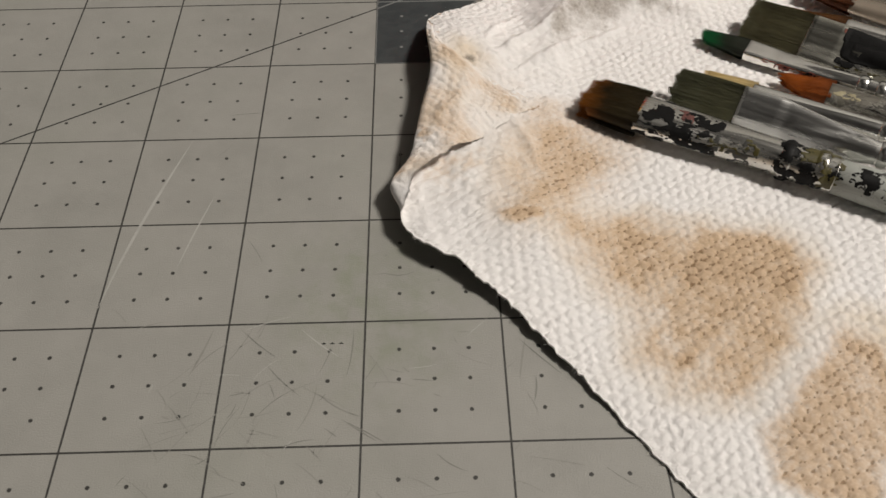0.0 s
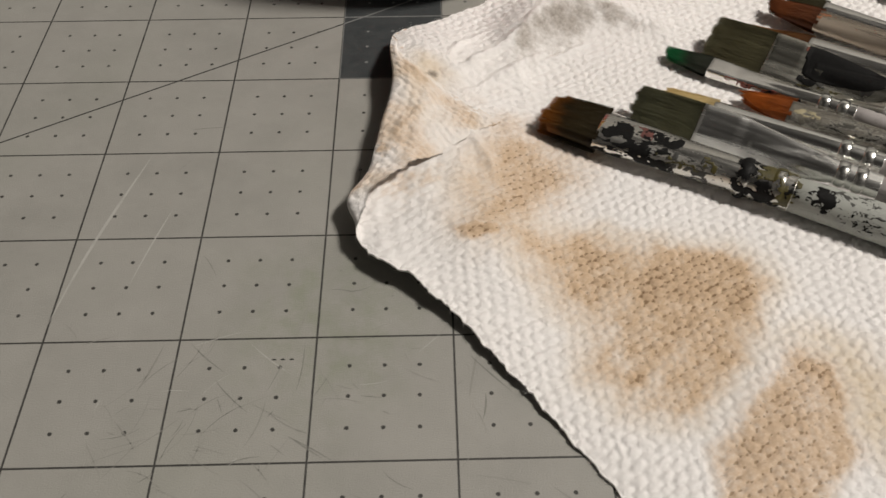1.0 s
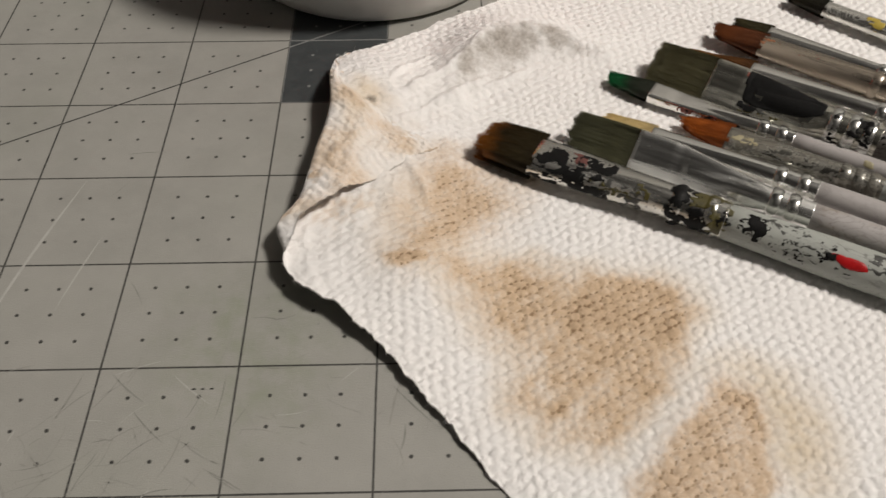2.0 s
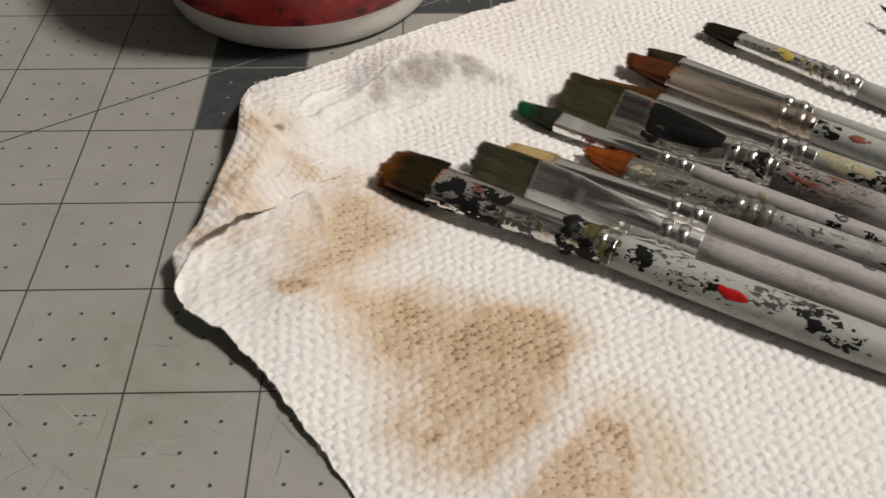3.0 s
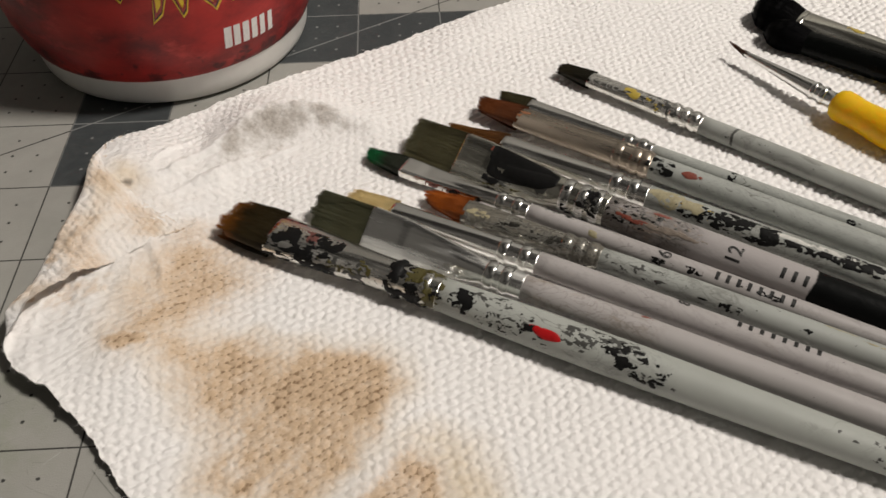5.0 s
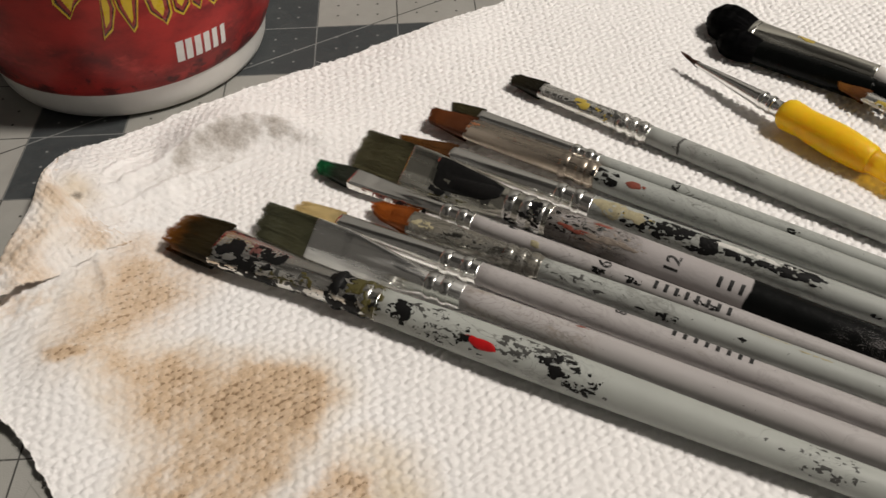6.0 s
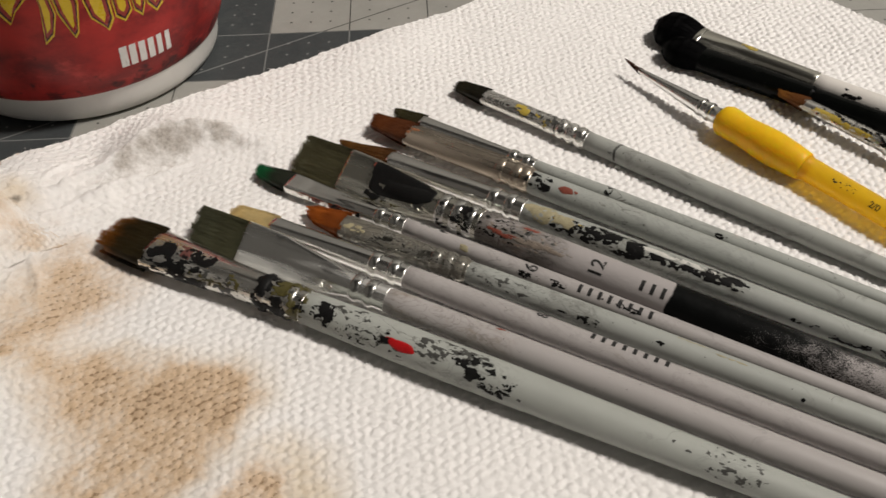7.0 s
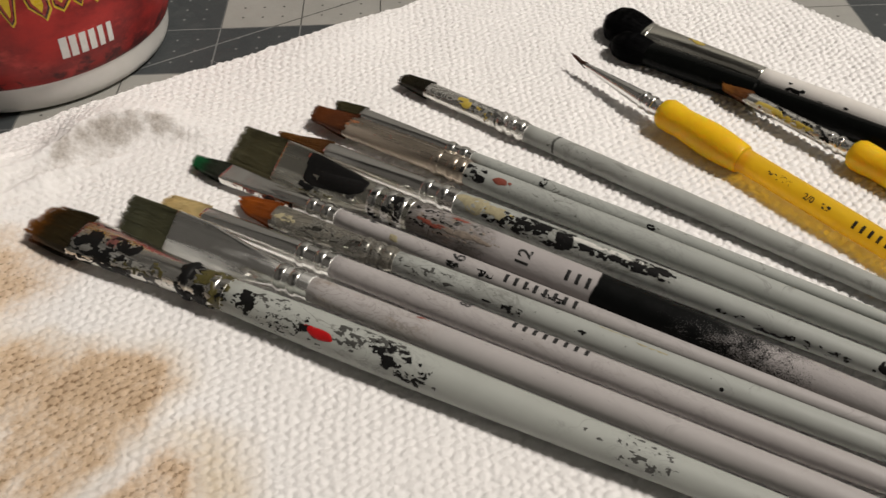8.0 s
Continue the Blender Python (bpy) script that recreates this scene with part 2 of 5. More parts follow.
def cup_print():
    """Red printed sleeve with dark blotches and faint fine web of lines."""
    s = Shader("red_print", 0.3)
    _, _, z = s.xyz()
    s.bsdf.inputs["Specular IOR Level"].default_value = 0.3
    s.paint((0.42, 0.026, 0.022))
    s.paint((0.10, 0.008, 0.009), level(s.noise(45, 5, 0.65, stretch=(1, 1, 1.6)), 1.0))
    s.paint((0.60, 0.06, 0.05), (s.noise(75, 6, 0.65, stretch=(1, 1, 1.8), shift=(5, 1, 1)) - 0.05).step(0, 0.35) * 0.75)
    s.paint((0.04, 0.006, 0.008), (s.noise(170, 5, 0.6, shift=(2, 8, 3)) - 0.32 + z.step(0.022, 0.008) * 0.4).step(0, 0.2) * 0.8)
    s.set("Roughness", level(s.noise(200, 3), 0.1) + 0.36)
    return s.mat


M = {
    "mat": mat_print(),
    "towel": towel_paper(),
    "grey": handle_paint("grey_green_lacquer", (0.358, 0.373, 0.35), 0.75, smudge=((-2, 60, (0.20, 0.205, 0.19), 0.22),)),
    "lilac": handle_paint("lilac_grey_lacquer", (0.395, 0.372, 0.365), 0.35, smudge=((0, 90, (0.30, 0.275, 0.25), 0.2),)),
    "smear": smeared_paint("smeared_grey_lacquer", (0.36, 0.37, 0.345), (0.10, 0.095, 0.085), -0.05),
    "fade": black_fade("black_dipped_lacquer", (0.385, 0.36, 0.355), 0.0472, 0.150),
    "chrome": ferrule_metal("nickel_ferrule", rough=0.21, film=-0.1),
    # Pale matt coat paints in a bright reflection on the flat brush.
    "chrome_milky_sheen": ferrule_metal("milky_sheen_ferrule", rough=0.24, film=0.24, coat=(0.58, 0.58, 0.55)),
    "crimp": ferrule_metal("polished_crimp", (0.80, 0.80, 0.77), rough=0.24, film=0.0),
    "chrome_dirty": ferrule_metal("stained_ferrule", (0.84, 0.83, 0.80), (0.09, 0.085, 0.062), -0.42, 0.23, film=0.0),
    # Dark olive patches paint in stripes mirrored by the mop's ferrule.
    "chrome_olive": ferrule_metal("olive_reflection_ferrule", (0.74, 0.73, 0.66), (0.05, 0.047, 0.028), -0.3, 0.24, film=-0.05),
    "ferrule_black": ferrule_metal("black_splashed_ferrule", (0.72, 0.71, 0.67), (0.02, 0.019, 0.017), -0.55, 0.26, film=0.1),
    # Grey coat paints in the reflection on the wide flat's band.
    "ferrule_olive": ferrule_metal("olive_splashed_ferrule", (0.62, 0.61, 0.54), (0.05, 0.047, 0.026), -0.45, 0.24, film=0.08, coat=(0.42, 0.41, 0.375)),
    "ferrule_grey": ferrule_metal("grey_painted_ferrule", (0.40, 0.39, 0.35), (0.125, 0.115, 0.092), 0.1, 0.28, veins=0.95, film=-0.2),
    "grey_spattered": handle_paint("spattered_grey_lacquer", (0.375, 0.39, 0.362), 0.6, smudge=((0, 22, (0.20, 0.205, 0.185), 0.25), (29, 50, (0.11, 0.11, 0.10), 0.3), (86, 98, (0.15, 0.15, 0.14), 0.25))),
    "grey_wiped": handle_paint("wiped_grey_lacquer", (0.358, 0.373, 0.35), 0.5, smudge=((-2, 34, (0.17, 0.17, 0.155), 0.45),)),
    "grey_streaked": handle_paint("streaked_grey_lacquer", (0.358, 0.373, 0.35), 0.5, smudge=((0, 56, (0.13, 0.125, 0.10), 0.42),)),
    "lilac_brown": handle_paint("brown_rubbed_lilac_lacquer", (0.395, 0.372, 0.365), 0.3, smudge=((0, 30, (0.25, 0.20, 0.15), 0.4),)),
    "ferrule_pink": ferrule_metal("pinkish_painted_ferrule", (0.46, 0.40, 0.33), (0.10, 0.08, 0.062), -0.26, 0.28, film=0.28, coat=(0.23, 0.18, 0.135)),
    "ferrule_yellow": ferrule_metal("yellow_splashed_ferrule", (0.8, 0.79, 0.75), (0.06, 0.054, 0.036), -0.2, 0.26, film=0.0, veins=0.35),
    "black": plain("black_lacquer", (0.003, 0.0035, 0.0032), 0.2, 0.2, gloss=0.08),
    "white": plain("white_lacquer", (0.72, 0.69, 0.65), 0.35, 0.06, 120),
    "rubber": plain("yellow_rubber", (0.88, 0.55, 0.010), 0.45, 0.06, 150, gloss=0.35),
    "ink": plain("black_ink", (0.012, 0.012, 0.012), 0.45, 0.2),
    "p_black": plain("dried_black_paint", (0.008, 0.008, 0.008), 0.5, 0.3, 700, 0.0001, 0.15),
    "dark_ring": plain("groove_dark", (0.035, 0.033, 0.028), 0.5, 0.4, 900, 0.0001, 0.25),
    "p_grey": plain("dried_dark_grey_paint", (0.06, 0.06, 0.055), 0.45, 0.3, 700, 0.0001),
    "p_red": plain("dried_red_paint", (0.44, 0.010, 0.012), 0.38, 0.2, 500, 0.0001, 0.25),
    "p_rust": plain("dried_rust_paint", (0.22, 0.055, 0.036), 0.45, 0.25, 700, 0.0001),
    "p_orange": plain("dried_orange_paint", (0.26, 0.105, 0.045), 0.45, 0.3, 500, 0.0001),
    "pink_patch": plain("rough_pink", (0.15, 0.058, 0.05), 0.45, 0.35, 500, 0.0001),
    "p_olive": plain("dried_olive_paint", (0.078, 0.067, 0.018), 0.45, 0.35, 900, 0.0001),
    "p_yellow": plain("dried_yellow_paint", (0.48, 0.36, 0.06), 0.45, 0.2, 700, 0.0001),
    "p_cream": plain("dried_cream_paint", (0.36, 0.32, 0.2), 0.5, 0.25, 600, 0.0001),
    "p_white": plain("dried_white_paint", (0.62, 0.61, 0.57), 0.5, 0.15, 600, 0.0001),
    "fibre": plain("paper_fibre", (0.85, 0.83, 0.80), 0.9, 0.05, 400),
    "cup_white": plain("white_plastic", (0.76, 0.745, 0.71), 0.35, 0.05, 60),
    "cup_red": cup_print(),
    "logo_yellow": plain("printed_yellow", (0.66, 0.46, 0.02), 0.3, 0.1),
    "logo_red": plain("printed_deep_red", (0.30, 0.03, 0.025), 0.3, 0.2),
    "logo_dark": plain("printed_dark_outline", (0.05, 0.01, 0.01), 0.3, 0.1),
    "logo_white": plain("printed_white", (0.74, 0.72, 0.70), 0.3, 0.05),
    "scratch": plain("pale_scratch", (0.42, 0.415, 0.39), 0.6, 0.1),
    "faint": plain("faint_scuff", (0.275, 0.27, 0.247), 0.6, 0.1),
    "scuff": plain("dark_scuff", (0.225, 0.224, 0.203), 0.6, 0.2),
    # Tones of the unseen room, chosen for fill and what the ferrules mirror.
    "wall": plain("wall_paint", (0.022, 0.021, 0.020), 0.8, 0.04, 8, 0.0004),
    "wall_bounce_dim": plain("bounce_wall_dim", (0.08, 0.078, 0.074), 0.8, 0.04, 8, 0.0004),
    "wall_bounce_pale": plain("bounce_wall_pale", (0.25, 0.247, 0.235), 0.8, 0.04, 8, 0.0004),
    "ceiling": plain("ceiling_paint", (0.035, 0.0345, 0.033), 0.9, 0.03, 8, 0.0004),
    "wood": plain("table_wood", (0.06, 0.04, 0.026), 0.5, 0.2, 25),
}


def let_through(mat, tint, share):
    """Mixes in plain see-through of that tint, so that the shadow is tinted too."""
    tree = mat.node_tree
    mix, clear = tree.nodes.new("ShaderNodeMixShader"), tree.nodes.new("ShaderNodeBsdfTransparent")
    clear.inputs[0].default_value = (*tint, 1)
    mix.inputs[0].default_value = share
    tree.links.new(tree.nodes["Principled BSDF"].outputs[0], mix.inputs[1])
    tree.links.new(clear.outputs[0], mix.inputs[2])
    tree.links.new(mix.outputs[0], tree.nodes["Material Output"].inputs["Surface"])


def clear_yellow():
    s = Shader("translucent_yellow_plastic", 0.3, 0.0, (0.72, 0.44, 0.015))
    s.paint((0.82, 0.58, 0.03))
    s.paint((0.72, 0.46, 0.015), level(s.noise(90, 4), 0.4))
    s.bsdf.inputs["Transmission Weight"].default_value = 0.25
    s.bsdf.inputs["IOR"].default_value = 1.45
    s.set("Roughness", level(s.noise(150, 4), 0.15) + 0.33)
    let_through(s.mat, (1.0, 0.76, 0.12), 0.42)
    return s.mat


M["clear_yellow"] = clear_yellow()
soft_grip = M["rubber"].node_tree.nodes["Principled BSDF"].inputs
soft_grip["Subsurface Weight"].default_value = 0.8
soft_grip["Subsurface Radius"].default_value = (1.0, 0.6, 0.1)
soft_grip["Subsurface Scale"].default_value = 0.004
let_through(M["rubber"], (1.0, 0.7, 0.05), 0.12)


# ---------------------------------------------------------------- mesh helpers
def mesh_object(name, verts, faces, material, parent=None, label="", smooth=True):
    me = bpy.data.meshes.new(name)
    me.from_pydata([tuple(v) for v in verts], [], faces)
    me.materials.append(material)
    if smooth:
        me.shade_smooth()
    ob = new(name, me)
    if parent:
        ob.parent = parent
    if label:
        tagged(ob, label)
    return ob


def part(name, bm, material, parent, label="", smooth=False):
    """Links a bmesh as one mesh object under a thing or a part."""
    me = bpy.data.meshes.new(name)
    bmesh.ops.recalc_face_normals(bm, faces=bm.faces)
    bm.to_mesh(me)
    bm.free()
    me.materials.append(material)
    if smooth:
        me.shade_smooth()
    ob = new(name, me)
    ob.parent = parent
    if label:
        tagged(ob, label)
    return ob


def box_bm(x0, x1, y0, y1, z0, z1, bevel=0.0):
    bm = bmesh.new()
    bmesh.ops.create_cube(bm, size=1.0)
    bmesh.ops.scale(bm, vec=(x1 - x0, y1 - y0, z1 - z0), verts=bm.verts)
    bmesh.ops.translate(bm, vec=((x0 + x1) / 2, (y0 + y1) / 2, (z0 + z1) / 2), verts=bm.verts)
    if bevel:
        bmesh.ops.bevel(bm, geom=bm.edges[:], offset=bevel, segments=3, affect="EDGES")
    return bm


def loft(sections, seg=36, cap=True):
    """Verts and faces of a tube along x through (x, half width, half height[, power]) sections."""
    verts, faces = [], []
    for sec in sections:
        x, w, h = sec[:3]
        p = 2 / (sec[3] if len(sec) > 3 else 2)
        for k in range(seg):
            a = 2 * math.pi * k / seg
            c, d = math.cos(a), math.sin(a)
            verts.append((x, w * math.copysign(abs(c) ** p, c), h * math.copysign(abs(d) ** p, d)))
    for i in range(len(sections) - 1):
        for k in range(seg):
            a, b = i * seg + k, i * seg + (k + 1) % seg
            faces.append((a, b, b + seg, a + seg))
    if cap:
        faces.append(tuple(range(seg - 1, -1, -1)))
        faces.append(tuple((len(sections) - 1) * seg + k for k in range(seg)))
    return verts, faces


def scaled(verts, k=MM):
    return [(x * k, y * k, z * k) for x, y, z in verts]


# ---------------------------------------------------------------- room, table, cutting mat
def room():
    # Unseen walls and ceiling, added to shape bounce light and reflections.
    for name, box in (
        ("wall_north", (-1.20, 2.00, 1.60, 1.65, -0.03, 2.50)),
        ("wall_south", (-1.20, 2.00, -1.35, -1.30, -0.03, 2.50)),
        ("wall_west", (-1.25, -1.20, -1.35, 1.65, -0.03, 2.50)),
        ("wall_east", (2.00, 2.05, -1.35, 1.65, -0.03, 2.50)),
        ("ceiling", (-1.25, 2.05, -1.35, 1.65, 2.50, 2.55)),
    ):
        ob = part(name, box_bm(*box), M[{"ceiling": "ceiling", "wall_north": "wall_bounce_pale", "wall_west": "wall_bounce_dim"}.get(name, "wall")], None)
        tagged(ob, "unseen room surface added for bounce and reflections", name.split("_")[0], kind="structure")
    # Unseen bench top, added wall to wall and kept dark against bounce.
    top = part("table_top", box_bm(-1.195, 1.995, -1.295, 1.595, -0.03, -0.0025, 0.002), M["wood"], None)
    tagged(top, "unseen dark bench top added under the cutting mat", "table", kind="structure")


def mat_mark(points, width, material, mat_ob, name, label):
    """A thin worn stroke on the mat along points (mm)."""
    verts, faces = [], []
    n = len(points)
    for i, (x, y) in enumerate(points):
        a, b = points[max(0, i - 1)], points[min(n - 1, i + 1)]
        dx, dy = b[0] - a[0], b[1] - a[1]
        k = math.hypot(dx, dy) or 1
        w = width * (0.15 + math.sin(math.pi * i / (n - 1))) * 0.5
        verts += [(x - dy / k * w, y + dx / k * w, 0.03), (x + dy / k * w, y - dx / k * w, 0.03)]
        if i:
            faces.append((2 * i - 2, 2 * i - 1, 2 * i + 1, 2 * i))
    return mesh_object(name, scaled(verts), faces, material, mat_ob, label)


def cutting_mat():
    ob = part("cutting_mat", box_bm(-0.36, 0.55, -0.30, 0.32, -0.0025, 0.0, 0.0006), M["mat"], None)
    tagged(ob, "grey vinyl cutting mat with inch grid and dark squares", "cutting mat")
    rnd = random.Random(5)
    arc = [(-40 - 9 * math.sin(q * 1.2) - 2.5 * q, 25 - 46 * q) for q in [k / 14 for k in range(15)]]
    mat_mark(arc, 0.55, M["scratch"], ob, "scratch", "pale curved scratch")
    mat_mark([(x + 11, y - 4) for x, y in arc[4:11]], 0.3, M["scratch"], ob, "scratch", "pale curved scratch")
    for k in range(120):
        x, y = rnd.uniform(-60, 45), rnd.uniform(-75, 40)
        if k > 16:
            x, y = rnd.uniform(-45, 32), rnd.uniform(-66, -24)
        if k > 90:
            x, y = rnd.uniform(-40, 0), rnd.uniform(-52, -36)
        a, long, bend = rnd.choice((-0.75, -0.6, 0.15, 0.9, 1.1)) + rnd.gauss(0, 0.25), rnd.uniform(1.5, 11), rnd.uniform(-0.35, 0.35)
        pts = [(x + long * q * math.cos(a + bend * q), y + long * q * math.sin(a + bend * q)) for q in [i / 6 for i in range(7)]]
        mat_mark(pts, rnd.uniform(0.07, 0.2) * (1 + (k % 7 == 0)), M["scuff"] if k % 4 == 0 else M["scratch"] if k % 12 == 3 else M["faint"], ob, "scratch", "fine scratch")
    mat_mark([(1, -14.3), (3.5, -14.1), (5.9, -14.7), (7.8, -14.4), (9.7, -13.5)], 0.2, M["scuff"], ob, "scratch", "fine dark scuff")
    for px, py in ((4.5, -6.0), (5.0, -6.4), (13.9, -16.0), (3.6, -9.4)):
        mat_mark([(px - 0.22, py), (px, py + 0.05), (px + 0.22, py)], 0.4, M["scuff"], ob, "scratch", "small dark speck")
    for q in range(3):
        mat_mark([(-8 + 1.6 * q, -30.2), (-7.5 + 1.6 * q, -30.1), (-7 + 1.6 * q, -30.2)], 0.35, M["ink"], ob, "scratch", "fine dark scuff")
    return ob


# ---------------------------------------------------------------- paper towel
def vnoise(x, y, scale, seed):
    """Smooth value noise on arrays, about -1 to 1."""
    rng = np.random.RandomState(seed)
    table = rng.uniform(-1, 1, (256, 256))
    u, v = x / scale + 64.3, y / scale + 64.7
    iu, iv = np.floor(u).astype(int), np.floor(v).astype(int)
    fu, fv = u - iu, v - iv
    fu, fv = fu * fu * (3 - 2 * fu), fv * fv * (3 - 2 * fv)
    g = lambda a, b: table[a % 256, b % 256]
    return (g(iu, iv) * (1 - fu) + g(iu + 1, iv) * fu) * (1 - fv) + (g(iu, iv + 1) * (1 - fu) + g(iu + 1, iv + 1) * fu) * fv


TOWEL_CORNER = np.array([-21.0, 41.0])
TOWEL_FAR = np.array([math.cos(radians(31.2)), math.sin(radians(31.2))])
TOWEL_NEAR = np.array([math.cos(radians(-53.5)), math.sin(radians(-53.5))])
FOLD_A, FOLD_B = np.array([11.0, 9.0]), np.array([14.6, 57.0])
FOLD_TIP = np.array([37.6, 29.6])
FOLD_R = 1.6


def towel_height(x, y):
    """Height of the lower face of the sheet over the mat, mm."""
    g = lambda cx, cy, s, a: a * np.exp(-((x - cx) ** 2 + (y - cy) ** 2) / (2 * s * s))
    h = 1.2 + g(12, -4, 14, 2.5) + g(33, -6, 9, 3.6) + g(15, 28, 14, 3.2) + g(18, 51, 10, 5.5) + g(33, 22, 9, 2.0)
    # ridge behind the grey stain
    along, across = (x - 56) * 0.90 + (y - 66) * 0.43, -(x - 56) * 0.43 + (y - 66) * 0.90
    across = across - np.maximum(6.0 - 0.028 * (along - 1) ** 2, -6)
    h = h + 6.0 * np.exp(-((along / 22) ** 2) - ((across / np.where(across > 0, 10.0, 7.0)) ** 2))
    along, across = (x - 112) * 0.87 + (y - 112) * 0.5, -(x - 112) * 0.5 + (y - 112) * 0.87
    h = h + 2.4 * np.exp(-((along / 24) ** 2) - ((across / 8.0) ** 2))
    return h


def poly_mask(x, y, pts, soft):
    """About 1 inside the polygon and 0 outside, with a soft edge of that many mm."""
    inside = np.zeros(x.shape, bool)
    dist = np.full(x.shape, 1e9)
    n = len(pts)
    for i in range(n):
        (x0, y0), (x1, y1) = pts[i], pts[(i + 1) % n]
        if y0 != y1:
            inside ^= ((y0 > y) != (y1 > y)) & (x < (x1 - x0) * (y - y0) / (y1 - y0) + x0)
        k = np.clip(((x - x0) * (x1 - x0) + (y - y0) * (y1 - y0)) / ((x1 - x0) ** 2 + (y1 - y0) ** 2), 0, 1)
        dist = np.minimum(dist, np.hypot(x - x0 - k * (x1 - x0), y - y0 - k * (y1 - y0)))
    d = np.where(inside, dist, -dist)
    return np.clip(0.5 + d / (2 * soft), 0, 1), d


def paper_towel():
    step = 0.36
    a, b = np.meshgrid(np.arange(0, 279.5, step), np.arange(0, 262, step), indexing="ij")
    na, nb = a.shape
    x = TOWEL_CORNER[0] + a * TOWEL_FAR[0] + b * TOWEL_NEAR[0]
    y = TOWEL_CORNER[1] + a * TOWEL_FAR[1] + b * TOWEL_NEAR[1]
    # the far edge bulges a little, the near lobe spreads, both edges are ragged
    k = 4.0 * np.exp(-(((a - 80) / 32) ** 2)) * np.exp(-b / 18) + 0.45 * vnoise(a, b, 4.0, 3) * np.exp(-b / 1.5) + 1.2 * vnoise(a, b, 23, 8) * np.exp(-b / 6)
    k = k - 7.0 / (1 + np.exp((a - 32) / 2.6)) * np.exp(-b / 14)
    x, y = x - TOWEL_NEAR[0] * k, y - TOWEL_NEAR[1] * k
    k = 4.6 * np.exp(-(((b - 50.5) / np.where(b > 50.5, 13.0, 8.5)) ** 2)) * np.exp(-a / 14) + (0.25 * vnoise(a, b, 3.0, 5) + 0.3 * vnoise(a, b, 0.9, 6)) * np.exp(-a / 1.2) + 0.9 * vnoise(a, b, 17, 9) * np.exp(-a / 5)
    x, y = x - TOWEL_FAR[0] * k, y - TOWEL_FAR[1] * k
    flat_x, flat_y = x.copy(), y.copy()
    # the corner is folded over towards the middle
    along = (FOLD_B - FOLD_A) / np.linalg.norm(FOLD_B - FOLD_A)
    out = np.array([-along[1], along[0]])
    bow = 0.7 * vnoise(y, x * 0, 15, 12) - 1.6 * np.exp(-(((y - 38) / 12) ** 2))
    d = (x - FOLD_A[0]) * out[0] + (y - FOLD_A[1]) * out[1] - bow
    turn = np.clip(d / FOLD_R, 0, math.pi)
    past = np.maximum(d - math.pi * FOLD_R, 0)
    reach = np.where(d > 0, FOLD_R * np.sin(turn) - past - d, 0)
    x, y = x + out[0] * reach, y + out[1] * reach
    # the flap is crushed, so that its tip falls short and its far edge sags
    tip = np.array([x[0, 0], y[0, 0]])
    pull = np.clip(past / past[0, 0], 0, 1)
    sag = 1.0 * np.sin(math.pi * pull) * np.exp(-b / 9) + 0.8 * vnoise(a, b, 6, 13) * pull
    x, y = x + (FOLD_TIP - tip)[0] * pull - 0.35 * sag, y + (FOLD_TIP - tip)[1] * pull - sag
    # the round lobe below the fold
    x = x - 1.4 * np.exp(-(((b - 50.5) / 8) ** 2)) * np.exp(-a / 12)
    x = x - 3.4 * np.exp(-(((y - 5.0) / 5.0) ** 2)) * np.exp(-((np.maximum(x - 8, 0) / 7) ** 2))
    y = y - 3.2 * np.exp(-(((b - 61) / 7.5) ** 2)) * np.exp(-a / 8)
    # the near edge runs straight on from a small notch under the lobe
    k = (1.5 * np.exp(-(((b - 73) / 5.5) ** 2)) - 0.5 * np.exp(-(((b - 65.3) / 1.6) ** 2)) * np.exp(-a / 3)) * np.exp(-a / 10)
    x, y = x - 0.80 * k, y - 0.59 * k
    # the far corner of the fold is rubbed round
    rx, ry = x - 17.3, y - 59.3
    far = np.hypot(rx, ry)
    turned_to = np.degrees(np.arctan2(ry, rx))
    wedge = np.clip((turned_to - 112) / 16, 0, 1) * np.clip((192 - turned_to % 360) / 16, 0, 1)
    round_off = 1 + wedge * (np.minimum(6.3 / np.maximum(far, 1e-6), 1) - 1)
    x, y = 17.3 + rx * round_off, 59.3 + ry * round_off
    lift = FOLD_R * (1 - np.cos(turn))
    settle = np.clip(past / 26, 0, 1) ** 1.3
    lift = np.where(past > 0, 2 * FOLD_R * (1 - settle) + 0.9 * settle + 0.3 * np.sin(past / 3.4) * (1 - settle), lift)
    # its far edge is pressed into the sheet as far as the middle
    inner = np.clip(b / 8, 0, 1) ** 0.8
    free = np.clip((pull - 0.42) / 0.2, 0, 1)
    inner = inner + (1 - inner) * 0.5 * free
    lift = np.where(past > 0, lift * inner - 1.5 * (1 - inner) * (1 - free) + 0.75 * np.exp(-a / 6) * np.exp(-(((b - 38) / 9) ** 2)), lift)
    press = np.clip((pull - 0.3) / 0.25, 0, 1)
    lift = np.where(past > 0, lift * (1 - press) + press * (0.16 + 0.4 * np.clip(np.minimum(a, b) / 2.0, 0, 1)), lift)
    # the far end of the fold is pressed down
    lift = lift * (1 - 0.8 * np.exp(-((b / 7) ** 2)))
    folded = d > math.pi * FOLD_R * 0.5
    h = towel_height(x, y)
    # raised rim along the near-left edge
    rim = np.exp(-a / 6.0) * (1.2 * np.exp(-(((b - 60) / 13) ** 2)) + 0.3) - 1.05 * np.exp(-a / 6.0) * np.clip((b - 90) / 20, 0, 1) + 0.55 * np.exp(-a / 8) * np.exp(-(((b - 84) / 13) ** 2))
    far_rim = 0.5 * np.exp(-b / 6.0)
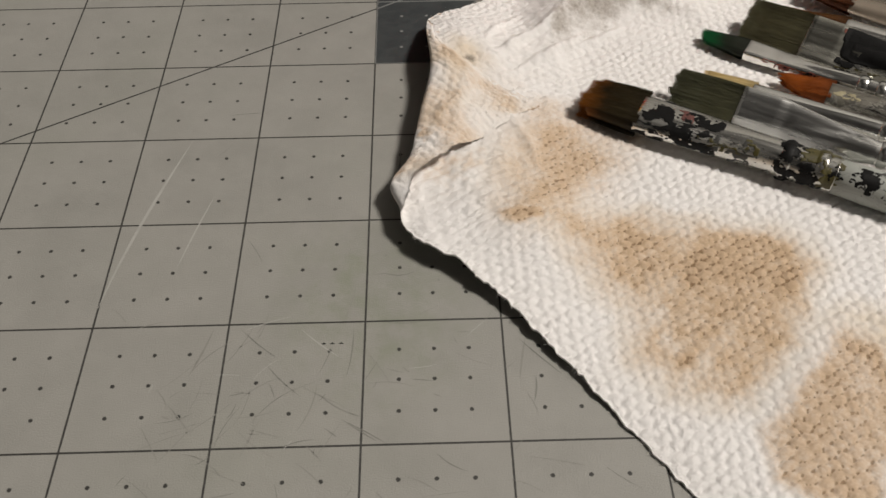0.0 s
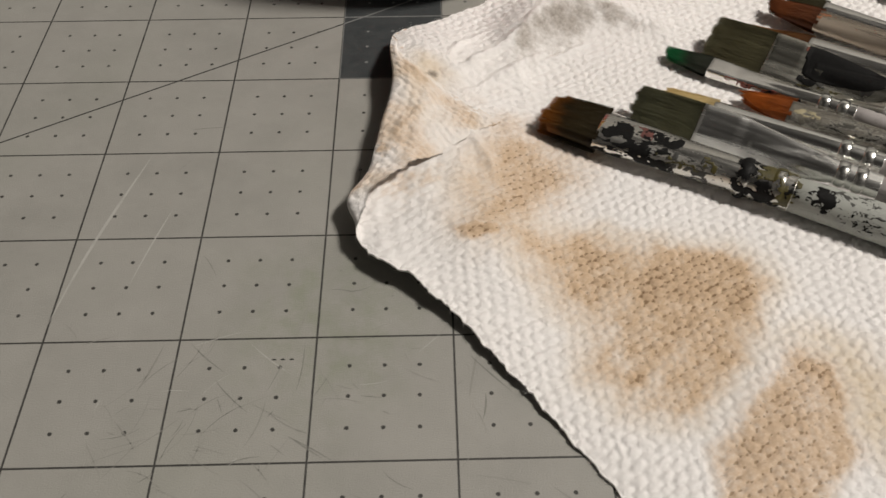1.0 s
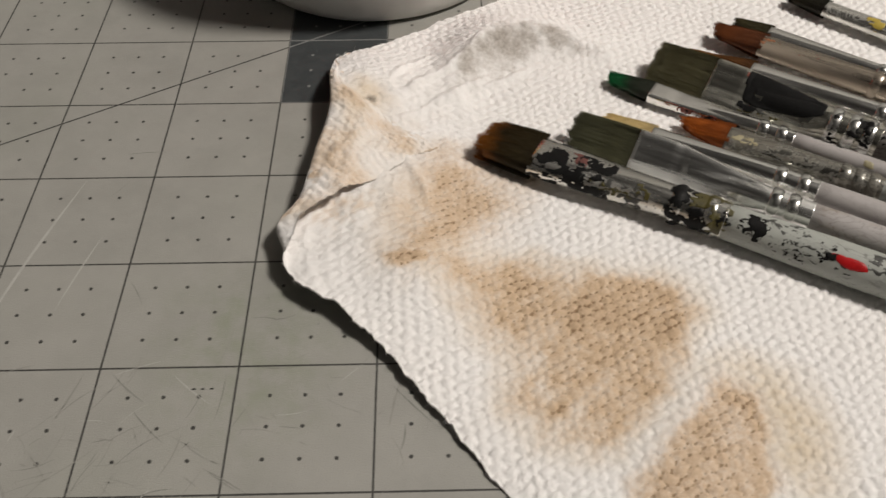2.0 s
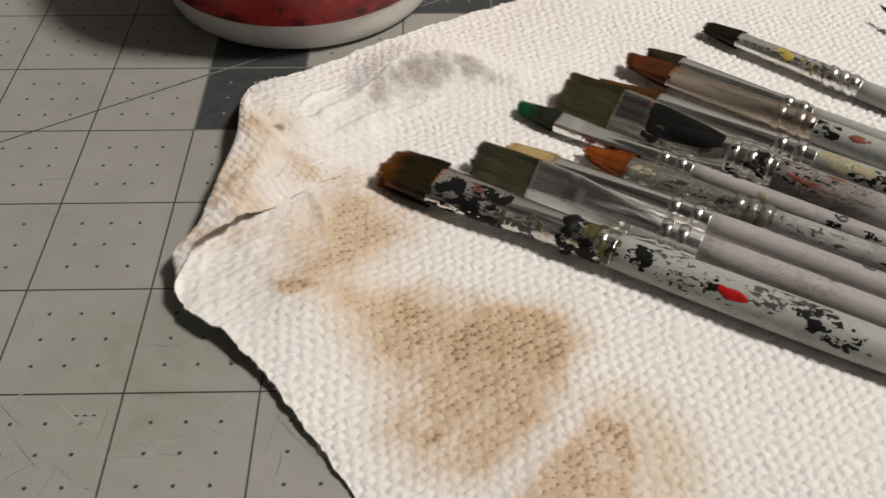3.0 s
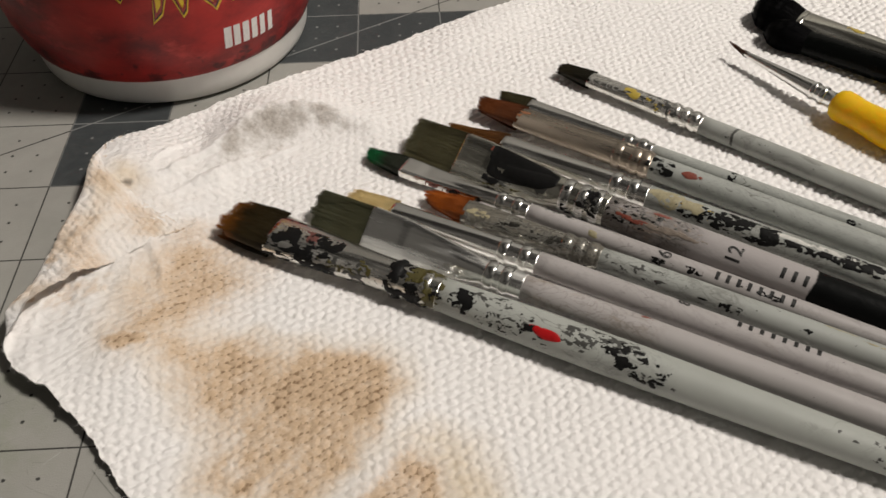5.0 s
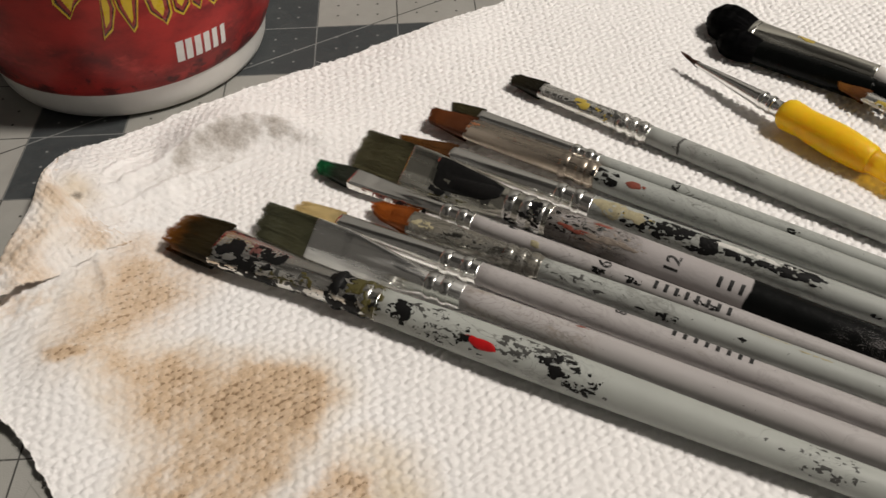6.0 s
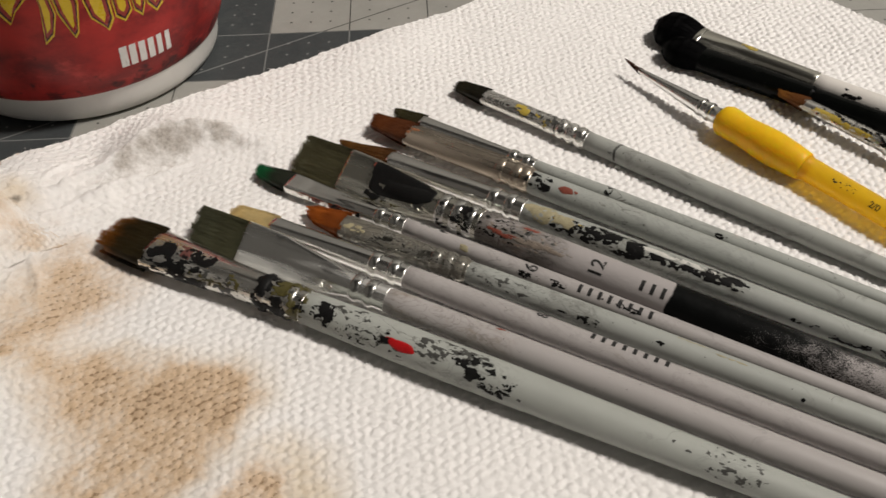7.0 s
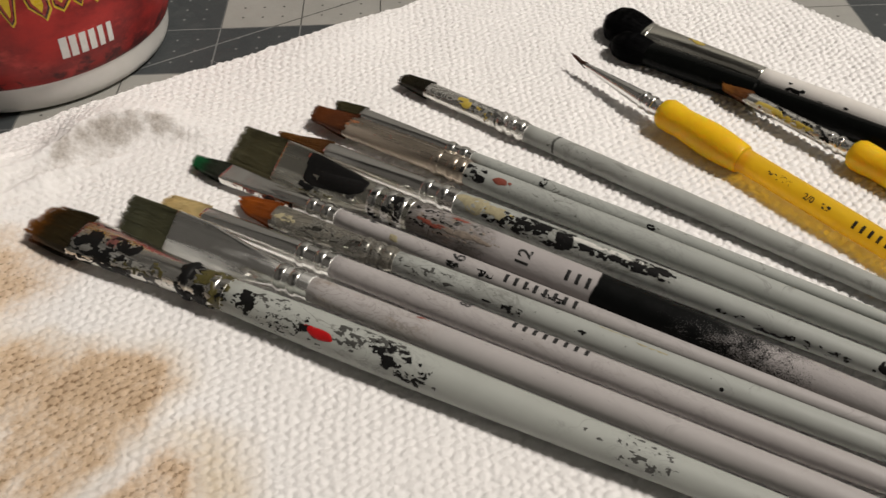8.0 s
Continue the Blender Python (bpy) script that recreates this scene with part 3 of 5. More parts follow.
    ridge = 1 - 2 * np.abs(vnoise(x + 2 * vnoise(x, y, 8, 25), y, 8.5, 26))
    crumple = 0.6 * vnoise(x, y, 9, 21) + 0.4 * vnoise(x, y, 4.3, 22) + 0.75 * ridge + 0.3 * vnoise(x, y, 2.4, 28)
    near_corner = np.exp(-(((x - 18) / 20) ** 2) - ((y - 22) / 36) ** 2)
    crease = 1 - 2 * np.abs(vnoise(0.75 * x - 0.66 * y + 1.4 * vnoise(x, y, 6, 61), 0.3 * (0.66 * x + 0.75 * y), 4.4, 62))
    crumple = crumple + np.where(folded, 0.45 * crease + 0.4 * vnoise(x, y, 2.6, 63), 0.2 * crease)
    z = h + (rim + far_rim) * np.clip(0.5 - d / 5, 0, 1) + lift + crumple * near_corner * np.where(folded, 0.5, 0.65) + 0.25 * vnoise(x, y, 14, 23) + 0.4 * vnoise(x, y, 23, 24)
    # creases pressed up in the open sheet
    fold_lines = np.zeros(x.shape)
    for x0, y0, x1, y1, high, wide in ((28, 46, 47, 64, 1.6, 1.1), (36, 43, 52, 58, 1.25, 1.0), (46, 50, 62, 62, 1.0, 0.9), (44, 62, 52, 72, 1.1, 1.0), (25, 50, 36, 66, 0.9, 0.8), (31, 40, 42, 50, 0.7, 0.7), (58, -40, 76, -21, 0.16, 1.8), (52, -22, 66, -6, 0.14, 1.6), (70, -48, 92, -24, 0.3, 2.2), (30, 30, 36, 12, 0.6, 1.2)):
        span = math.hypot(x1 - x0, y1 - y0)
        p = ((x - x0) * (x1 - x0) + (y - y0) * (y1 - y0)) / span
        q = ((y - y0) * (x1 - x0) - (x - x0) * (y1 - y0)) / span + 0.8 * vnoise(x, y, 7, 66)
        fold_lines += high * np.exp(-((q / wide) ** 2)) * np.clip(p / 6, 0, 1) * np.clip((span - p) / 6, 0, 1) * ~folded
    z = z + fold_lines
    # emboss: pillows in running bond with narrow grooves and deeper pits at their ends
    wa = a + 0.7 * vnoise(a, b, 4.1, 31) + 0.6 * vnoise(a, b, 13, 35) + 0.25 * vnoise(a, b, 1.5, 71)
    wb = b + 0.6 * vnoise(a, b, 4.1, 32) + 0.6 * vnoise(a, b, 13, 36) + 0.22 * vnoise(a, b, 1.5, 72)
    row = np.floor(wb / 1.95)
    cu = wa / 2.6 + 0.5 * (row % 2)
    col = np.floor(cu)
    cs, ct = np.abs(cu - col - 0.5) * 2, np.abs(wb / 1.95 - row - 0.5) * 2
    chance = np.sin(row * 12.9898 + col * 78.233) * 43758.5453
    chance = chance - np.floor(chance)
    pillow = (1 - cs ** 2) * (1 - ct ** 2)
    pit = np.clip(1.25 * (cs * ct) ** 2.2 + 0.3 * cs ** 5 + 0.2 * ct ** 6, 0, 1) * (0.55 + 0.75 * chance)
    soaked = np.exp(-(((x - 18) / 24) ** 4) - ((y - 34) / 40) ** 4)
    worn = 1 - np.where(folded, 0.2, 0.4) * soaked
    worn = worn * (1 - 0.65 * np.exp(-(((x - 55) / 18) ** 2) - ((y - 62) / 9) ** 2))
    depth = 1.1 * (1 + 0.15 / (1 + np.exp(-(x - 105) / 12)) + 1.1 / (1 + np.exp(-(x + 0.5 * y - 262) / 9))) * (0.21 + 0.05 * vnoise(a, b, 19, 37)) * worn
    depth = depth * (1 - 0.8 * folded * np.exp(-np.minimum(a, b) / 1.2))
    z = z + depth * (pillow * (0.85 + 0.45 * chance) - 1.25 * pit) + (0.045 + 0.1 * soaked) * vnoise(a, b, 1.3, 34) + 0.2 * soaked * vnoise(a, b, 2.6, 73) + 0.045 * vnoise(a, b, 0.6, 38)
    z = np.maximum(z, 0.25)
    # stains, in the plane of the open sheet or of the flap
    wx, wy = x + 1.5 * vnoise(x, y, 6, 41) + 0.5 * vnoise(x, y, 2.2, 42), y + 1.5 * vnoise(x, y, 6, 43) + 0.5 * vnoise(x, y, 2.2, 44)
    tan = np.zeros(x.shape)
    big, dist = poly_mask(wx, wy, [(35, -3), (40, 0), (55, -2), (62, -5), (70, -5), (80, -7), (84.5, -9.5), (86.5, -14), (85, -21), (80, -28), (73, -38), (67, -43.5), (61.5, -45), (54, -42), (48.5, -37), (49, -33), (52, -28), (48, -22), (43, -16), (38, -10)], 5.6)
    crisp = 1 / (1 + np.exp(-(x - 0.3 * y - 76) / 4))
    big = np.clip(0.5 + dist / (2 * (5.6 - 2.7 * crisp)), 0, 1)
    rim_a = np.exp(-((dist - 2.4) / 2.2) ** 2) / (1 + np.exp(-(x + 0.4 * y - 66 + 6 * vnoise(x, y, 7, 49)) / 2.0))
    tan = np.maximum(tan, big * (0.66 + 0.06 / (1 + np.exp(-(x - 0.55 * y - 72) / 7)) + 0.13 * vnoise(x, y, 9, 46) + 0.12 * vnoise(x, y, 3.1, 74) + 0.13 * vnoise(1.7 * (x - y), 0.3 * (x + y), 6, 45) + 0.22 * rim_a + 0.12 / (1 + np.exp(-(x + 0.5 * y - 50 + 4 * vnoise(x, y, 6, 48)) / 2.5))))
    # a paler crease runs through it and a yellowish halo lies round it
    crease_a = ((wx - 63.9) * 19.9 - (wy + 8.1) * 10.3) / 22.4
    tan = tan * (1 - 0.2 * np.exp(-((crease_a / 1.4) ** 2)) * np.clip((wy + 32) / 6, 0, 1))
    halo = 0.3 * np.exp(-((np.minimum(dist + 1.5, 0) / 3.2) ** 2))
    two, dist = poly_mask(wx, wy, [(68, -51), (72.5, -46.5), (76, -41.5), (79.5, -37), (83.5, -32), (89, -30.5), (94, -34), (95, -40), (92.5, -48), (89, -57), (83, -65), (74, -66), (67, -60)], 2.8)
    rim_b = np.exp(-((dist - 1.6) / 1.6) ** 2) / (1 + np.exp(-(x - 86 + 4 * vnoise(x, y, 6, 50)) / 1.5))
    tan = np.maximum(tan, two * (0.68 + 0.10 * vnoise(x, y, 7, 47) + 0.25 * rim_b))
    up, _ = poly_mask(wx, wy, [(36, 30), (49, 29), (58, 20), (52, 8), (40, -2), (31, -7), (26, -3), (28, 6), (31, 18)], 7.5)
    tan = np.maximum(tan, up * (0.66 + 0.15 * vnoise(x, y, 6, 68)))
    spot = np.exp(-((wx - 31.5) / 5) ** 2 - ((wy + 3.5) / 3) ** 2)
    tan = np.maximum(tan, spot * 0.95)
    yel = 0.8 * np.clip(poly_mask(wx, wy, [(92, -27), (101, -30), (104, -42), (100, -55), (90, -50), (82, -30)], 5.0)[0] - two, 0, 1)
    yel = np.maximum(yel, halo * (dist < 0))
    yel = np.maximum(yel, 0.30 * np.exp(-((wx - 30) / 9) ** 2 - ((wy - 10) / 14) ** 2))
    yel = np.maximum(yel, folded * inner * (0.12 + 0.2 * vnoise(x, y, 5, 64) + 0.3 * np.exp(-((wx - 20) ** 2 + (wy - 40) ** 2) / 40)))
    yel = np.maximum(yel, 0.75 * np.exp(-((wx - 21) ** 2 + (wy - 45.5) ** 2) / 24))
    # Grey stain; the ridge's shaded near side is painted in with it.
    p, q = (wx - 56) * 0.90 + (wy - 66) * 0.43, -(wx - 56) * 0.43 + (wy - 66) * 0.90
    q = 6.0 - 0.028 * (p - 1) ** 2 - q
    broad = 7.5 + 5.0 * np.exp(-(((p + 3) / 12) ** 2))
    stain_shade = 1.3 * np.exp(-(((p - 2) / 24) ** 4)) / (1 + np.exp(-q / 1.3)) * np.exp(-((np.maximum(q, 0) / broad) ** 2)) * (0.95 + 0.1 * vnoise(x, y, 5, 67) + 0.2 * vnoise(x, y, 2.2, 75))
    brown_fold = np.clip(vnoise(x, y, 3.2, 51) + 0.5 * vnoise(x, y, 1.1, 52), 0, 1)
    tan = np.maximum(tan, (d > -1.5) * (b < 44) * np.exp(-np.maximum(d - 3, 0) / 8) * brown_fold * 0.8)
    tan = np.maximum(tan, folded * inner * np.clip(0.2 + 0.28 * vnoise(x, y, 6.5, 65) + 0.12 * crease, 0, 1))
    tan = np.maximum(tan, folded * 0.28 * np.exp(-((wx - 27) / 7) ** 2 - ((wy - 30) / 8) ** 2))
    tan = tan * (1 - 0.22 * np.clip(fold_lines / 0.3, 0, 1) * (y < 0))
    tan = np.maximum(tan, ~folded * np.clip(0.2 + 0.3 * vnoise(x, y, 3.4, 76) + 0.2 * vnoise(x, y, 1.2, 77), 0, 1) * np.exp(-(((x - 17) / 10) ** 2) - ((y - 13) / 9) ** 2))
    edge_b = np.minimum(a, b)
    tan = np.maximum(tan, folded * np.exp(-edge_b / 0.8) * 0.7 * (b < 6))
    # Faint grey paints in shade in front of the second ridge.
    stain_shade = np.maximum(stain_shade, 0.22 * np.exp(-((wx - 105) / 9) ** 2 - ((wy - 104) / 7) ** 2))
    stain_shade = np.maximum(stain_shade, 1.4 * np.exp(-((x - 22.6) ** 2 + (y - 43.6) ** 2) / 2.6))
    for cx, cy, strong in ((58.5, -26, 0.5), (69, -25.2, 0.35), (80, -18.5, 0.3)):
        stain_shade = np.maximum(stain_shade, strong * np.exp(-((wx - cx) / 4.2) ** 2 - ((wy - cy) / 2.8) ** 2))
    tan = np.maximum(tan, np.clip(0.14 + 0.22 * vnoise(x, y, 5, 69), 0, 1) * np.exp(-(((x - 22) / 17) ** 2) - ((y - 30) / 28) ** 2))
    # mesh
    verts = np.stack([x, y, z], -1).reshape(-1, 3) * MM
    idx = np.arange(na * nb).reshape(na, nb)
    quads = np.stack([idx[:-1, :-1], idx[1:, :-1], idx[1:, 1:], idx[:-1, 1:]], -1).reshape(-1, 4)[:, ::-1]
    # torn edge with its thickness
    ring = np.concatenate([idx[:, 0], idx[-1, 1:], idx[-2::-1, -1], idx[0, -2:0:-1]])
    low = verts[ring] - np.stack([0 * ring, 0 * ring, np.where(folded.reshape(-1)[ring], 0.12, 0.45) * MM], -1)
    low_idx = na * nb + np.arange(len(ring))
    nxt, low_nxt = np.roll(ring, -1), np.roll(low_idx, -1)
    skirt = np.stack([ring, low_idx, low_nxt, nxt], -1)
    allv, allq = np.concatenate([verts, low]), np.concatenate([quads, skirt])
    me = bpy.data.meshes.new("paper_towel")
    me.vertices.add(len(allv))
    me.vertices.foreach_set("co", allv.astype(np.float32).ravel())
    me.loops.add(allq.size)
    me.loops.foreach_set("vertex_index", allq.astype(np.int32).ravel())
    me.polygons.add(len(allq))
    me.polygons.foreach_set("loop_start", np.arange(0, allq.size, 4, dtype=np.int32))
    me.update(calc_edges=True)
    me.validate()
    col = np.stack([tan, stain_shade, yel, pit], -1).reshape(-1, 4)
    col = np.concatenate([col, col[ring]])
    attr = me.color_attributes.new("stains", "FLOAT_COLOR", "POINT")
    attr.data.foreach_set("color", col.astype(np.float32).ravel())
    me.materials.append(M["towel"])
    me.shade_smooth()
    ob = new("paper_towel", me)
    # frayed fibres along the torn edges
    rnd = random.Random(77)
    fv, ff = [], []
    edges = [(0, k) for k in range(8, 400)] + [(k, 0) for k in range(8, 420)]
    for _ in range(700):
        i, j = rnd.choice(edges)
        i2, j2 = (1, j) if i == 0 else (i, 1)
        here, inner_v = Vector(verts[i * nb + j]), Vector(verts[i2 * nb + j2])
        out_dir = (here - inner_v).normalized() + Vector((rnd.gauss(0, 0.7), rnd.gauss(0, 0.7), rnd.gauss(0.1, 0.4)))
        long, thick = rnd.uniform(0.12, 0.55) * MM, rnd.uniform(0.02, 0.035) * MM
        bend = Vector((rnd.gauss(0, 0.5), rnd.gauss(0, 0.5), rnd.gauss(0, 0.3)))
        side = out_dir.cross(Vector((0, 0, 1))).normalized() * thick
        up = Vector((0, 0, thick))
        n = len(fv)
        for q in (0.0, 0.5, 1.0):
            c = here + (out_dir * q + bend * q * q) * long
            c.z = max(c.z, 0.1 * MM)
            w = 1 - 0.6 * q
            fv += [c - side * w, c + side * w, c + up * w * 1.5]
        for r in (0, 3):
            ff += [(n + r + e, n + r + (e + 1) % 3, n + r + 3 + (e + 1) % 3, n + r + 3 + e) for e in range(3)]
    tagged(mesh_object("frayed_fibre", [tuple(v) for v in fv], ff, M["fibre"], ob, "frayed white paper fibres"), kind="stuff")
    return tagged(ob, "white embossed paper towel stained brown, corner folded over", "paper towel")


# ---------------------------------------------------------------- brushes
TOWEL_TOP = 1.5


class Brush:
    """A paint brush. Local x runs along the handle, away from the bristles; 0 is where the handle leaves the ferrule.
    Sections are (x, half width, half height, squareness, radius of the inner cone)."""

    def __init__(self, x, y, angle, sections, bottom=TOWEL_TOP, pitch=0.0, roll=0.0, label="", group="paint brushes on the towel"):
        self.sections = sorted((tuple(q) + (2.0, 0.0))[:5] for q in sections)
        self.rings, self.roll = [], roll
        r0 = self.size(0.02)[1]
        self.root = new("paint_brush")
        self.root.matrix_world = pose(x * MM, y * MM, (bottom + r0) * MM, 0, 0, 0) @ Matrix.Rotation(radians(angle), 4, "Z") @ Matrix.Rotation(radians(pitch), 4, "Y") @ Matrix.Rotation(radians(roll), 4, "X")
        tagged(self.root, label, "paint brush", group)

    def section(self, x):
        s = self.sections
        if x <= s[0][0]:
            return s[0][1:]
        for p, q in zip(s, s[1:]):
            if x <= q[0]:
                k = (x - p[0]) / (q[0] - p[0])
                return tuple(m + k * (n - m) for m, n in zip(p[1:], q[1:]))
        return s[-1][1:]

    def size(self, x):
        return self.section(x)[:2]

    def skin(self, x, phi, lift=0.0):
        """The point of the surface at x, phi degrees round the axis from the far side."""
        w, h, p, cone = self.section(x)
        c, s = math.cos(radians(phi)), math.sin(radians(phi))
        y = w * math.copysign(abs(c) ** (2 / p), c)
        z = h * abs(s) ** (2 / p)
        if abs(y) < cone:
            z = max(z, math.sqrt(cone * cone - y * y))
        return (x, y + lift * c, math.copysign(z, s) + lift * s)

    def at(self, x, phi, lift=0.0):
        """As skin(), over the ferrule's metal and its crimps; on the handle phi is reckoned from the level, however the ferrule lies."""
        if x < 0.5:
            lift += 0.2
        else:
            phi -= self.roll
        for mid, half, grow in self.rings:
            q = (x - mid) / half
            if abs(q) < 1:
                lift += max(0.0, grow * math.sqrt(1 - q * q) - 0.2)
        return self.skin(x, phi, lift)

    def tube(self, name, x0, x1, material, extra=(), label="", seg=48, grow=0.0):
        xs = sorted({x0, x1, *[s[0] for s in self.sections if x0 < s[0] < x1], *extra, x0 + 0.06, x1 - 0.06, *[x0 + (x1 - x0) * k / 40 for k in range(41)]})
        verts = [self.skin(x, 360 * k / seg, grow if x0 < x < x1 else grow - 0.07) for x in xs for k in range(seg)]
        faces = [(i * seg + k, i * seg + (k + 1) % seg, (i + 1) * seg + (k + 1) % seg, (i + 1) * seg + k) for i in range(len(xs) - 1) for k in range(seg)]
        faces += [tuple(range(seg - 1, -1, -1)), tuple((len(xs) - 1) * seg + k for k in range(seg))]
        return mesh_object(name, scaled(verts), faces, material, self.root, label)

    def ring(self, x, half, grow, parent, name="crimp", label="", material=None, raised=True):
        w, h = self.size(x)
        secs = []
        for k in range(13):
            q = -1 + k / 6
            up = grow * math.sqrt(max(0, 1 - q * q))
            secs.append((x + q * half, w + up - 0.05, h + up - 0.05))
        v, f = loft(secs, 48)
        if raised:
            self.rings.append((x, half, grow))
        return mesh_object(name, scaled(v), f, material or parent.data.materials[0], parent, label)

    def blot(self, x, phi, long, wide, seed, ragged=0.35, lift=0.05, n=20):
        """Verts and faces of one dried drop on the surface; long and wide in mm."""
        rnd = random.Random(seed)
        rad = max(self.size(x))
        lobes = [(rnd.uniform(-ragged, ragged) * 0.7, rnd.randint(2, 5), rnd.uniform(0, 6.3)) for _ in range(3)]
        verts = [self.at(x, phi, lift)]
        for ring, up in ((0.5, lift), (0.85, lift * 0.9), (1.0, -0.02)):
            for k in range(n):
                a = 2 * math.pi * k / n
                q = ring * (1 + sum(m * math.sin(f * a + o) for m, f, o in lobes)) * (1 + rnd.uniform(-ragged, ragged) * 0.35 * (ring > 0.6))
                verts.append(self.at(x + q * long * 0.5 * math.cos(a), phi - math.degrees(q * wide * 0.5 * math.sin(a) / rad), up))
        faces = [(0, 1 + k, 1 + (k + 1) % n) for k in range(n)]
        for r in (0, 1):
            for k in range(n):
                p, q = 1 + r * n + k, 1 + r * n + (k + 1) % n
                faces.append((p, p + n, q + n, q))
        return verts, faces

    def flakes(self, material, x, phi, long, wide, seed, cover=0.0, grain=1.2, lift=0.05, label="", name="dried_paint", pull=1.5, share=None):
        """A worn film of paint with a torn, flaked edge round (x, phi); long and wide in mm, cover from -0.4 (specks) to 0.6 (nearly whole)."""
        step = 0.17
        nx, ns = int(long / step) + 2, int(wide / step) + 2
        gx, gs = np.meshgrid((np.arange(nx) - nx / 2) * step, (np.arange(ns) - ns / 2) * step, indexing="ij")
        tear = sum(k * vnoise(gx / pull + 7.7 * seed % 50, gs * 1.1 + 3.1 * seed % 40, grain / d, seed + j) for j, (k, d) in enumerate(((0.75, 1.0), (0.45, 2.3), (0.3, 5.0))))
        env = 1 - (2 * gx / long) ** 2 - (2 * gs / wide) ** 2
        f = tear + np.minimum(env, 0.6) * 0.9 - 0.55 + cover
        if share is not None:
            f = tear - np.quantile(tear[env > 0], 1 - share) - np.maximum(0.25 - env, 0) * 0.6
        f = np.where(env < -0.35, -1.0, f)
        f[0, :] = f[-1, :] = -1
        f[:, 0] = f[:, -1] = -1
        rad = max(self.size(x))
        verts, faces, seen = [], [], {}

        def vert(i, j, i2=None, j2=None):
            key = (i, j, i2, j2)
            if key not in seen:
                px, ps, up = gx[i, j], gs[i, j], lift
                if i2 is not None:
                    k = f[i, j] / (f[i, j] - f[i2, j2])
                    px, ps, up = px + k * (gx[i2, j2] - px), ps + k * (gs[i2, j2] - ps), 0.01
                seen[key] = len(verts)
                verts.append(self.at(x + px, phi - math.degrees(ps / rad), up))
            return seen[key]

        hit = f > 0
        some = hit[:-1, :-1] | hit[1:, :-1] | hit[1:, 1:] | hit[:-1, 1:]
        for i, j in zip(*np.nonzero(some)):
            ring = ((i, j), (i + 1, j), (i + 1, j + 1), (i, j + 1))
            face = []
            for p, q in zip(ring, ring[1:] + ring[:1]):
                if hit[p]:
                    face.append(vert(*p))
                if hit[p] != hit[q]:
                    face.append(vert(*p, *q) if hit[p] else vert(*q, *p))
            if len(face) > 2:
                faces.append(tuple(face))
        if faces:
            return tagged(mesh_object(name, scaled(verts), faces, material, self.root, label), kind="stuff" if cover < 0 or share else "")

    def drops(self, material, spots, name="dried_paint", label=""):
        """Dried drops from (x, phi, long, wide, seed[, ragged, lift]) rows; the ragged ones are torn films."""
        for row in spots:
            if len(row) > 5 and row[5] >= 0.4 and len(row) < 7 and row[2] * row[3] > 1.5:
                self.flakes(material, row[0], row[1], row[2] * 1.35, row[3] * 1.35, row[4], 0.42, max(0.7, row[3] * 0.5), 0.07, label, name)
            else:
                v, f = self.blot(*row)
                mesh_object(name, scaled(v), f, material, self.root, label)

    def spatter(self, material, x, phi, long, arc, count, seed, biggest=1.6, label=""):
        """A ragged cluster of flakes round (x, phi)."""
        wide = 1.8 * radians(arc) * max(self.size(x))
        share = count * (0.16 * biggest * biggest + 0.1 * biggest + 0.03) / (1.1 * long * wide)
        self.flakes(material, x, phi, long * 1.5, wide, seed, label=label, name="paint_spatter", grain=0.4 * biggest + 0.35, lift=0.06, share=min(0.5, share))

    def bars(self, x0, x1, phi, height, count):
        """Unlettered bars where a printed word stands."""
        pitch = (x1 - x0) / count
        da = math.degrees(height / self.size(x0)[1])
        for k in range(count):
            a = x0 + k * pitch + 0.25 * pitch
            b = a + pitch * 0.36
            verts = []
            for j in range(5):
                verts += [self.at(a, phi + da / 2 - da * j / 4, 0.03), self.at(b, phi + da / 2 - da * j / 4, 0.03)]
            mesh_object("printed_bar", scaled(verts), [(2 * j, 2 * j + 1, 2 * j + 3, 2 * j + 2) for j in range(4)], M["ink"], self.root, "dark printed bar", False)

    def text(self, words, x, phi, height, turned):
        """A printed size number wrapped on the handle."""
        cu = bpy.data.curves.new("size_number", "FONT")
        cu.body, cu.size, cu.align_x, cu.align_y = words, height / 0.7, "CENTER", "CENTER"
        cu.offset = height * 0.03
        tmp = new("size_number", cu)
        me = bpy.data.meshes.new_from_object(tmp.evaluated_get(bpy.context.evaluated_depsgraph_get()))
        bpy.data.objects.remove(tmp)
        bm = bmesh.new()
        bm.from_mesh(me)
        bpy.data.meshes.remove(me)
        bmesh.ops.triangulate(bm, faces=bm.faces[:])
        bmesh.ops.subdivide_edges(bm, edges=bm.edges[:], cuts=3)
        r = self.size(x)[1]
        for v in bm.verts:
            p, q = (v.co.x, v.co.y) if not turned else (-v.co.y, v.co.x)
            v.co = Vector(self.at(x + p, phi - math.degrees(q / r), 0.03)) * MM
        return part("size_number", bm, M["ink"], self.root, "black printed size number")

    def bristles(self, material, mouth, length, tip_w, tip_h, shape="flat", slant=0.0, seed=1, count=150, spread=0.05, label="", curl=0.0, droop=0.0):
        """A tuft: a full body and many single hairs on and round it."""
        rnd = random.Random(seed)
        w, h = self.size(mouth)
        w, h = w * 1.01, h * 1.0

        def reach(v, u=0.0):
            if shape == "flat":
                return 1 + slant * v - 0.05 * v * v - 0.03 * abs(v) ** 7
            if shape == "filbert":
                return 0.55 + 0.45 * math.sqrt(max(0, 1 - v * v)) + slant * v
